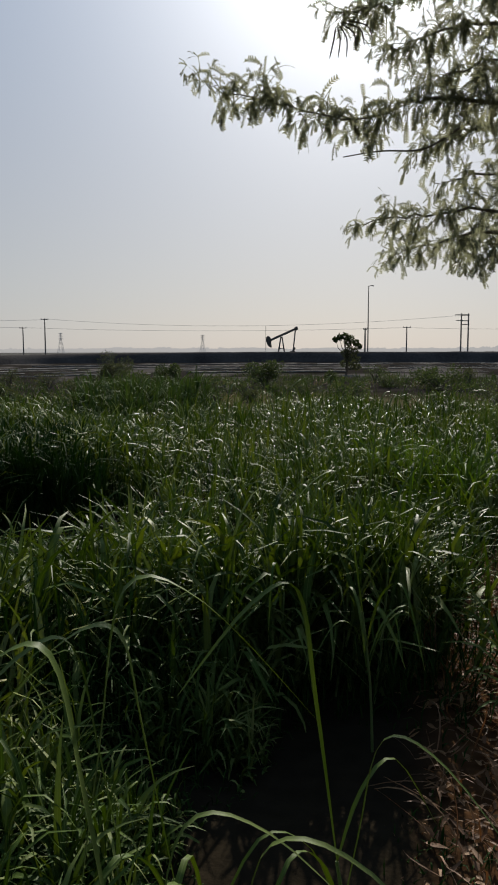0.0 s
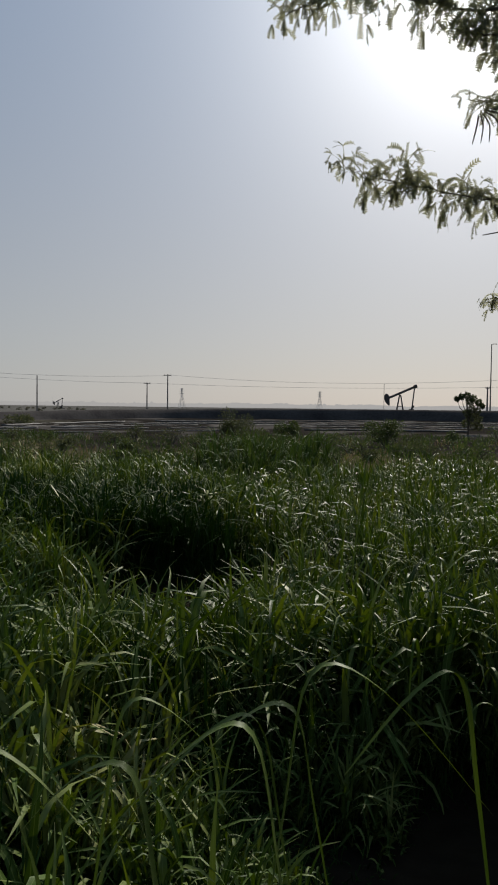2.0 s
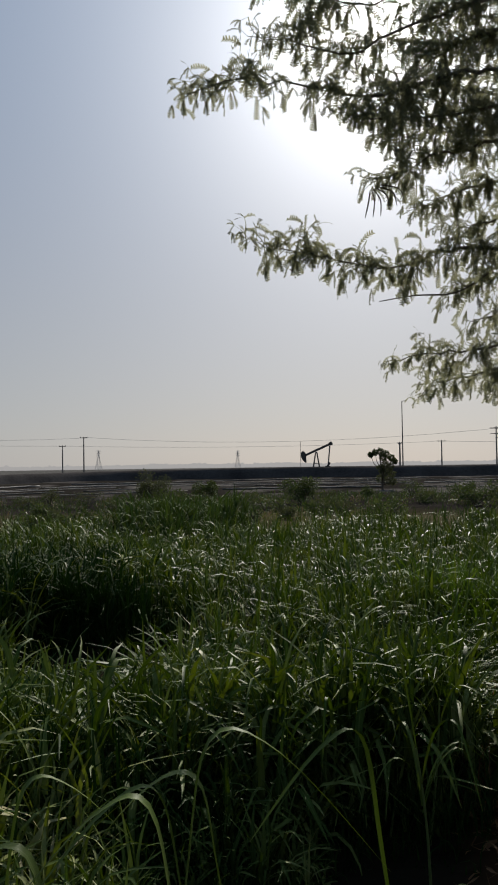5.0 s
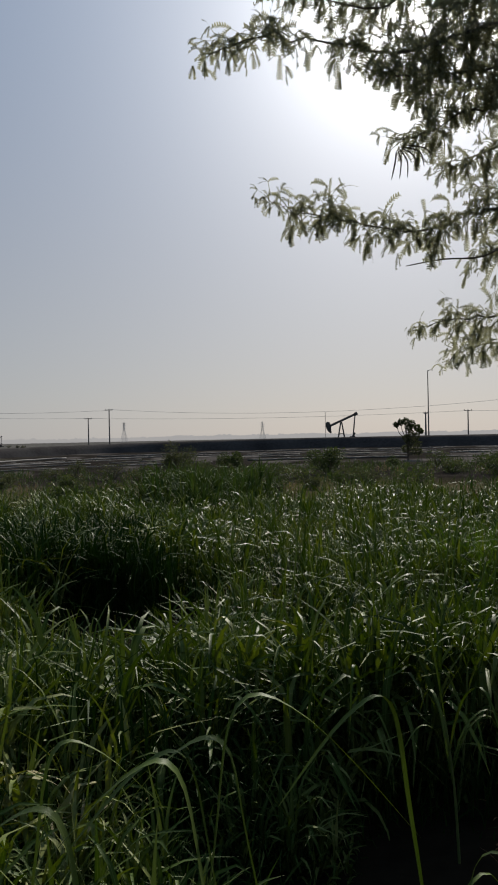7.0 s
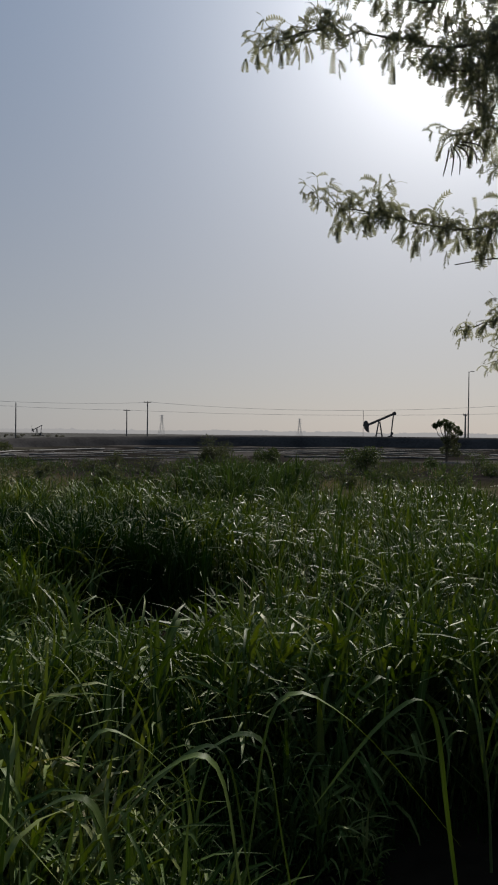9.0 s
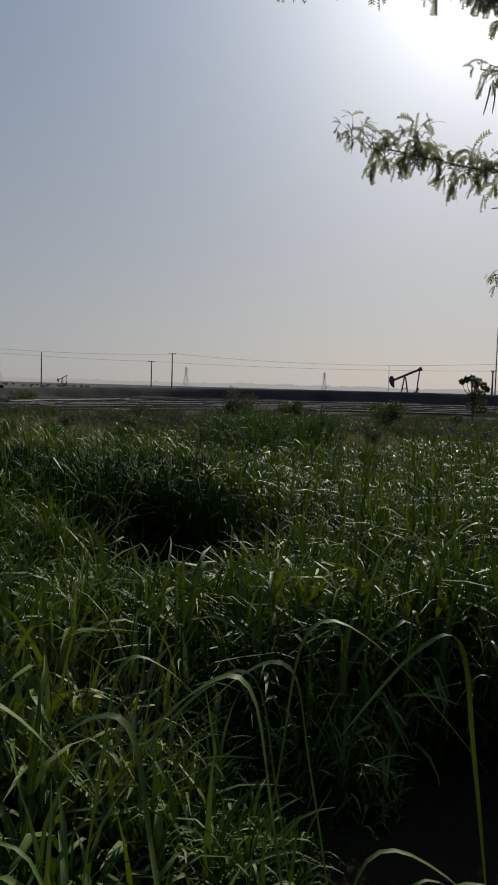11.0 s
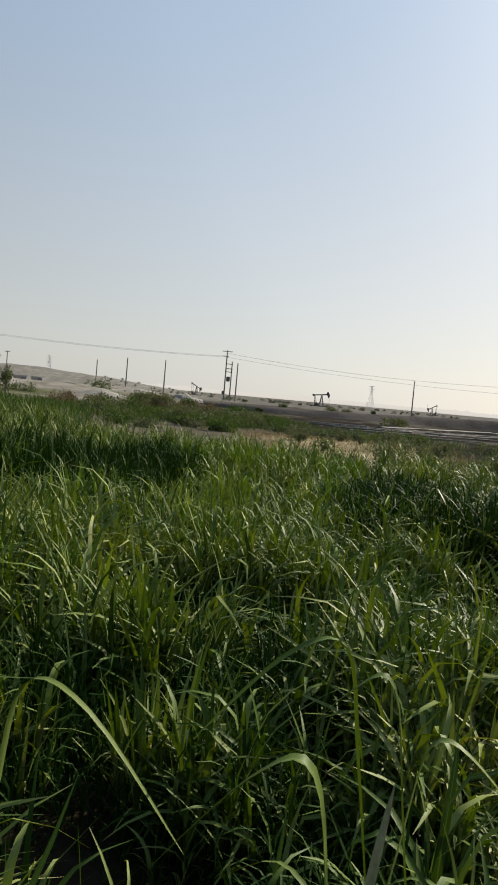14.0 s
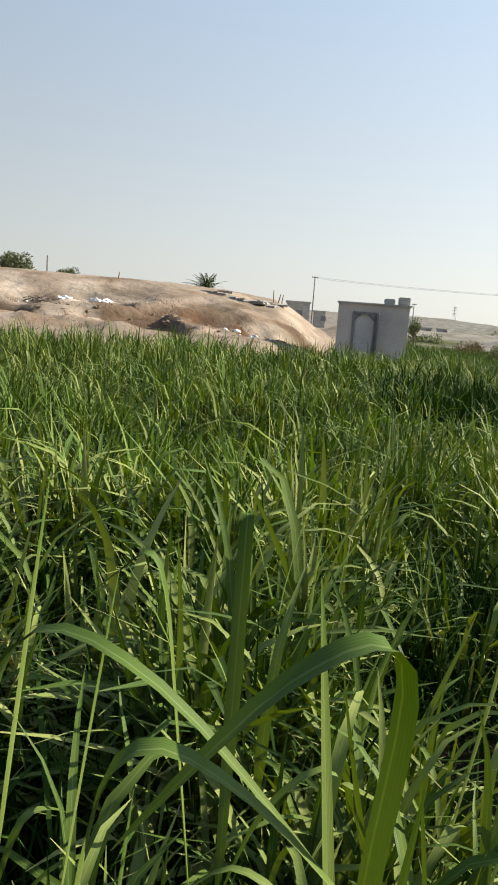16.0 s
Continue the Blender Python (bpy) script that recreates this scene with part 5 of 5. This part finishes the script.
rnd_weed = random.Random(61)
for k in range(60):      # leafy weeds before the flat
    az = rnd_weed.uniform(32, 46)
    r = rnd_weed.uniform(41 if az < 37 else 33, 53)
    bush(az, r, rnd_weed.uniform(0.9, 2.2), rnd_weed.uniform(0.28, 0.52), "low leafy green weed on bare soil", 700, 0.09, 300 + k, SCRUB if rnd_weed.random() < 0.7 else DUSTY_LEAF, 0.0, "weed tuft")
for k in range(16):
    bush(rnd_weed.uniform(37, 49), rnd_weed.uniform(53, 63), rnd_weed.uniform(1.8, 3.6), rnd_weed.uniform(0.4, 0.75), "dry brownish shrub by the flat", 900, 0.1, 360 + k, DRY_LEAF, 0.0, "shrub")

rnd_far = random.Random(52)
for k in range(17):      # scattered over the far sandy land
    az = rnd_far.uniform(24, 52)
    bush(az, rnd_far.uniform(75, 230), rnd_far.uniform(1.0, 4.4), rnd_far.uniform(0.25, 0.7), "dusty desert shrub on sandy ground", 1100, 0.17, 200 + k, DUSTY_LEAF if rnd_far.random() < 0.6 else BUSH_LEAF, 0.0, "shrub")
for k in range(9):
    bush(rnd_far.uniform(34, 48), rnd_far.uniform(40, 58), rnd_far.uniform(1.5, 3.5), rnd_far.uniform(0.4, 0.8), "low dusty shrub by the flat", 900, 0.14, 260 + k, SCRUB if k % 2 else DUSTY_LEAF, 0.0, "shrub")


for k in range(80):      # thorn bushes along the horizon
    bush(rnd_far.uniform(20, 46), rnd_far.uniform(240, 430), rnd_far.uniform(1.0, 3.4), rnd_far.uniform(0.4, 1.0), "far dusty thorn bush on the horizon", 300, 0.22, 400 + k, GREY_LEAF, 0.0, "shrub", 4)


def sand_heap(az, r, wide, high, seed):
    """A tipped heap of pale sand with a rounded ridge."""
    bm = bmesh.new()
    bmesh.ops.create_grid(bm, x_segments=28, y_segments=18, size=1.0)
    for v in bm.verts:
        d = math.hypot(v.co.x * (0.9 + 0.25 * noise.noise(v.co * 1.5 + Vector((seed, 0, 0)))), v.co.y)
        z = max(0.0, 1 - d) ** 0.85 * high * (1 + 0.2 * noise.noise(v.co * 4 + Vector((0, seed, 0))))
        v.co = Vector((v.co.x * wide * 0.5, v.co.y * wide * 0.35, z - 0.12))
    me = bpy.data.meshes.new("sand_heap")
    bm.to_mesh(me)
    bm.free()
    me.polygons.foreach_set("use_smooth", [True] * len(me.polygons))
    foot = pol(az, r)
    foot.z = float(ground_height(foot.x, foot.y))
    tagged(part("sand_heap", me, SAND, at=Matrix.Translation(foot) @ Matrix.Rotation(radians(az), 4, "Z")), "tipped heap of pale grey sand", "sand heap", "sand heaps")


for k, (az, r, w, hh) in enumerate(((39.9, 96, 4.6, 1.0), (45.8, 88, 5.5, 0.75), (43.2, 104, 6.0, 0.7), (36.4, 118, 5.0, 0.5))):
    sand_heap(az, r, w, hh, k * 7.3)


def small_tree(az, r):
    rnd = random.Random(33)
    foot = pol(az, r)
    t = thing("small_tree", foot, "small lopsided dark tree on a thin trunk", "tree")
    part("trunk", Geo().tube([(0, 0, -0.1), (0.05, 0, 1.0), (-0.1, 0, 1.9), (-0.2, 0, 2.4)], [0.09, 0.07, 0.05, 0.02], 7), BARK, t)
    top = [(Vector((-0.82, 0, 2.5)), 0.15), (Vector((-0.5, 0, 2.66)), 0.2), (Vector((-0.1, 0.1, 2.72)), 0.23), (Vector((0.3, 0, 2.56)), 0.24), (Vector((0.68, -0.1, 2.26)), 0.22), (Vector((0.95, 0, 1.98)), 0.15), (Vector((0.1, 0, 2.3)), 0.24)]
    low = [(Vector((0.25, 0, 1.85)), 0.24), (Vector((0.6, 0, 1.62)), 0.26), (Vector((-0.1, 0, 1.5)), 0.24), (Vector((0.15, 0, 1.2)), 0.28), (Vector((0.7, 0, 1.05)), 0.26), (Vector((-0.2, 0, 0.75)), 0.26), (Vector((0.35, 0, 0.55)), 0.3), (Vector((0.8, 0, 0.5)), 0.24)]
    cs = top + low
    for c, _ in cs:
        part("limb", Geo().tube([(0, 0, c.z * 0.5), c * 0.75, c], [0.04, 0.025, 0.01], 5), BARK, t)
    part("crown", leaf_cloud(rnd, top, 2300, 0.12), BUSH_LEAF, t)
    part("lower_crown", leaf_cloud(rnd, low, 2000, 0.12), DUSTY_LEAF, t, "sparser dusty grey-green leaves")


small_tree(-7.0, 59)


def palm(az, r, high):
    rnd = random.Random(5)
    foot = pol(az, r)
    foot.z = float(ground_height(foot.x, foot.y))
    p = thing("palm", foot, "short date palm with arching grey-green fronds", "palm")
    part("trunk", Geo().tube([(0, 0, -0.1), (0, 0, high * 0.5), (0, 0, high)], [0.22, 0.2, 0.16], 9), BARK, p)
    for k in range(34):
        a, el = k * 2.4, rnd.uniform(0.0, 1.35)
        rng = np.random.default_rng(k)
        n = 26
        s = np.linspace(0.12, 1, n)
        rib = np.stack([np.cos(a) * np.cos(el) * s * 2.1, np.sin(a) * np.cos(el) * s * 2.1, high + np.sin(el) * s * 2.0 - 0.75 * s ** 2], 1)
        pieces = []
        for sg in (-1, 1):
            pieces.append(ribbons(rib, np.full(n, a + sg * 0.75), np.full(n, el * 0.5), np.full(n, 0.8), 0.5 * (1.15 - s), np.full(n, 0.05), 2, 0.2, 0.1, rng))
        pieces.append(ribbons(np.array([[0, 0, high]]), np.array([a]), np.array([el + 0.1]), np.array([0.7]), np.array([1.3]), np.array([0.05]), 6, 0.4, 0.0, rng))
        v, q = joined(pieces)
        part("frond", quads_mesh("frond", v, q), BUSH_LEAF, p)


palm(67.3, 55, 0.2)


# ---- rubbish and rubble on the sand bank, far houses ----
def sack(az, r, size, seed):
    """A crumpled white plastic sack."""
    rnd = random.Random(seed)
    foot = pol(az, r)
    foot.z = float(ground_height(foot.x, foot.y))
    bm = bmesh.new()
    bmesh.ops.create_icosphere(bm, subdivisions=2, radius=1.0)
    for v in bm.verts:
        k = 0.75 + 0.5 * noise.noise(v.co * 1.7 + Vector((seed, 0, 0)))
        v.co = Vector((v.co.x * size * k, v.co.y * size * 0.7 * k, max(v.co.z, -0.5) * size * 0.55 * k + size * 0.25))
    me = bpy.data.meshes.new("plastic_sack")
    bm.to_mesh(me)
    bm.free()
    ob = part("plastic_sack", me, WHITE_SACK, at=Matrix.Translation(foot) @ Matrix.Rotation(rnd.uniform(0, 6), 4, "Z"))
    tagged(ob, "crumpled white plastic sack lying on the sand", "rubbish", "rubbish on the bank")


rnd_sack = random.Random(44)
for k, (az, r, size) in enumerate(((77.6, 36.0, 0.3), (77.3, 36.2, 0.36), (77.0, 36.3, 0.25), (76.0, 36.2, 0.3), (75.7, 36.4, 0.26), (75.3, 36.0, 0.4), (75.0, 35.7, 0.28), (74.5, 35.0, 0.3), (74.3, 35.2, 0.22),
                                   (70.6, 34.5, 0.2), (70.2, 34.3, 0.24), (69.9, 34.6, 0.16), (66.2, 31.5, 0.2), (65.4, 31.0, 0.24), (64.1, 30.4, 0.3), (63.6, 30.2, 0.22), (62.9, 30.8, 0.16), (79.9, 36.5, 0.18))):
    sack(az, r, size * 0.85, k)
    for q in range(2):
        sack(az + rnd_sack.gauss(0, 0.35), r + rnd_sack.gauss(0, 0.5), size * rnd_sack.uniform(0.3, 0.6), 50 + 2 * k + q)


def clod(az, r, size, seed):
    foot = pol(az, r)
    foot.z = float(ground_height(foot.x, foot.y)) - size * 0.25
    bm = bmesh.new()
    bmesh.ops.create_icosphere(bm, subdivisions=2, radius=size)
    for v in bm.verts:
        v.co *= 0.7 + 0.55 * noise.noise(v.co / size * 1.3 + Vector((seed * 3.1, 0, 0)))
        v.co.z *= 0.65
    me = bpy.data.meshes.new("earth_clod")
    bm.to_mesh(me)
    bm.free()
    tagged(part("earth_clod", me, CLOD, at=Matrix.Translation(foot)), "lump of dry brown earth on the bank", "earth clod", "clods on the bank")


rnd_clod = random.Random(3)
for k in range(70):
    az = rnd_clod.choice((rnd_clod.gauss(64, 2.0), rnd_clod.gauss(67.5, 2.5), rnd_clod.gauss(79, 2)))
    clod(az, rnd_clod.uniform(29.5, 36), rnd_clod.uniform(0.08, 0.32), k)


def rubble_block(az, r, size, seed):
    """A broken concrete slab with chipped corners."""
    rnd = random.Random(seed)
    foot = pol(az, r)
    foot.z = float(ground_height(foot.x, foot.y)) - 0.01
    bm = bmesh.new()
    bmesh.ops.create_cube(bm, size=1.0)
    bmesh.ops.subdivide_edges(bm, edges=bm.edges[:], cuts=2, use_grid_fill=True)
    for v in bm.verts:
        v.co = Vector((v.co.x * size * 1.6, v.co.y * size, v.co.z * 0.12)) + noise.noise_vector(v.co * 2.3 + Vector((seed, 0, 0))) * 0.09 * size
    me = bpy.data.meshes.new("rubble_block")
    bm.to_mesh(me)
    bm.free()
    turn = Matrix.Rotation(radians(az) + rnd.uniform(-0.5, 0.5), 4, "Z") @ Matrix.Rotation(rnd.uniform(-0.2, 0.2), 4, "X")
    tagged(part("rubble_block", me, TAR_SLAB, at=Matrix.Translation(foot) @ turn), "broken grey concrete slab on the bank's crest", "rubble", "rubble on the bank")


rnd_slab = random.Random(14)
for k in range(13):
    rubble_block(62.4 + 0.42 * k + rnd_slab.uniform(-0.1, 0.1), 43.0 + rnd_slab.uniform(-1.2, 1.2), rnd_slab.uniform(0.35, 0.75), k)


def brushwood(az, r, wide, count, seed):
    """A heap of dry broken branches."""
    rnd = random.Random(seed)
    foot = pol(az, r)
    foot.z = float(ground_height(foot.x, foot.y))
    p = thing("brushwood", foot, "heap of dry brown branches on the sand", "brushwood")
    for _ in range(count):
        a, b = rnd.uniform(0, 6.28), rnd.uniform(-0.2, 0.55)
        c = Vector((rnd.gauss(0, wide * 0.3), rnd.gauss(0, wide * 0.2), rnd.uniform(0.02, 0.2)))
        d = Vector((math.cos(a) * math.cos(b), math.sin(a) * math.cos(b), math.sin(b))) * rnd.uniform(0.3, 0.9)
        part("branch", Geo().tube([c - d * 0.4, c + d * 0.1 + Vector((0, 0, 0.05)), c + d * 0.6], [0.02, 0.016, 0.006], 5), BARK, p)


brushwood(79.0, 36, 1.6, 34, 1)
brushwood(70.2, 34.6, 0.9, 18, 2)
brushwood(63.6, 33.5, 1.0, 20, 3)


def stake(az, r, high, lean):
    foot = pol(az, r)
    foot.z = float(ground_height(foot.x, foot.y)) - 0.1
    ob = part("stake", Geo().tube([(0, 0, 0), (lean * 0.5, 0, high * 0.5), (lean, 0.05, high)], [0.035, 0.03, 0.022], 6), STRAW, at=Matrix.Translation(foot))
    tagged(ob, "pale leaning wooden stake on the bank", "stake", "stakes on the bank")


for az, high, lean in ((62.6, 0.75, -0.2), (62.3, 0.6, 0.15), (62.05, 0.7, 0.05), (73.6, 0.45, 0.0)):
    stake(az, 44.0, high, lean)


def far_house(az, r, wide, high, depth, label, base=0.0):
    """A flat-roofed block house with a parapet, a door and windows."""
    foot = pol(az, r)
    foot.z = float(ground_height(foot.x, foot.y)) + base
    h = thing("house", Matrix.Translation(foot) @ Matrix.Rotation(radians(az + 8), 4, "Z"), label, "house", "far houses")
    part("wall", Geo().box((wide, depth, high + 1), Matrix.Translation((0, 0, high / 2 - 0.5)), 0.03), CONCRETE, h)
    part("parapet", Geo().box((wide + 0.3, depth + 0.3, 0.35), Matrix.Translation((0, 0, high + 0.1)), 0.03), CONCRETE, h)
    for k in range(max(1, int(wide // 4))):
        w = part("window", Geo().box((1.1, 0.12, 1.0), Matrix.Translation((-wide / 2 + 2 + k * 4, -depth / 2 - 0.03, high * 0.6)), 0.02), FRAME_PAINT, h)
        part("sill", Geo().box((1.3, 0.25, 0.08), Matrix.Translation((-wide / 2 + 2 + k * 4, -depth / 2 - 0.08, high * 0.6 - 0.55))), CONCRETE, w)


for az, r, w, hh in ((60.4, 140, 3.8, 4.4), (58.8, 175, 2.4, 3.4), (51.3, 190, 2.6, 1.6), (50.2, 210, 2.2, 1.5)):
    far_house(az, r, w, hh, w * 0.6, "low grey flat-roofed house in the distance")


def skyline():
    """The last line of trees and roofs at the edge of sight, its haze given as a glow."""
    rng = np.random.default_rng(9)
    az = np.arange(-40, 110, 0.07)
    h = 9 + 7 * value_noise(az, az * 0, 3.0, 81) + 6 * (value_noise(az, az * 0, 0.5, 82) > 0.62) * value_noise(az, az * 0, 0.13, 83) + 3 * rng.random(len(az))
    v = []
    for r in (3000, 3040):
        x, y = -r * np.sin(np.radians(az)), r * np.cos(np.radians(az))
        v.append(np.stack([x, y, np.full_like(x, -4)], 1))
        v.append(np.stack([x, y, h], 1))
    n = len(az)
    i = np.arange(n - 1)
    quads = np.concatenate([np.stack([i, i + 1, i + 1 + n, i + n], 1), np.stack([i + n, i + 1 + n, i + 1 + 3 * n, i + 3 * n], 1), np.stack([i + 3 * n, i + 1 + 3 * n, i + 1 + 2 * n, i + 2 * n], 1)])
    tagged(part("backdrop", quads_mesh("backdrop", np.concatenate(v), quads, False), HAZE_GLOW), "far line of trees and low roofs, glowing with painted haze", "skyline", kind="structure")


skyline()
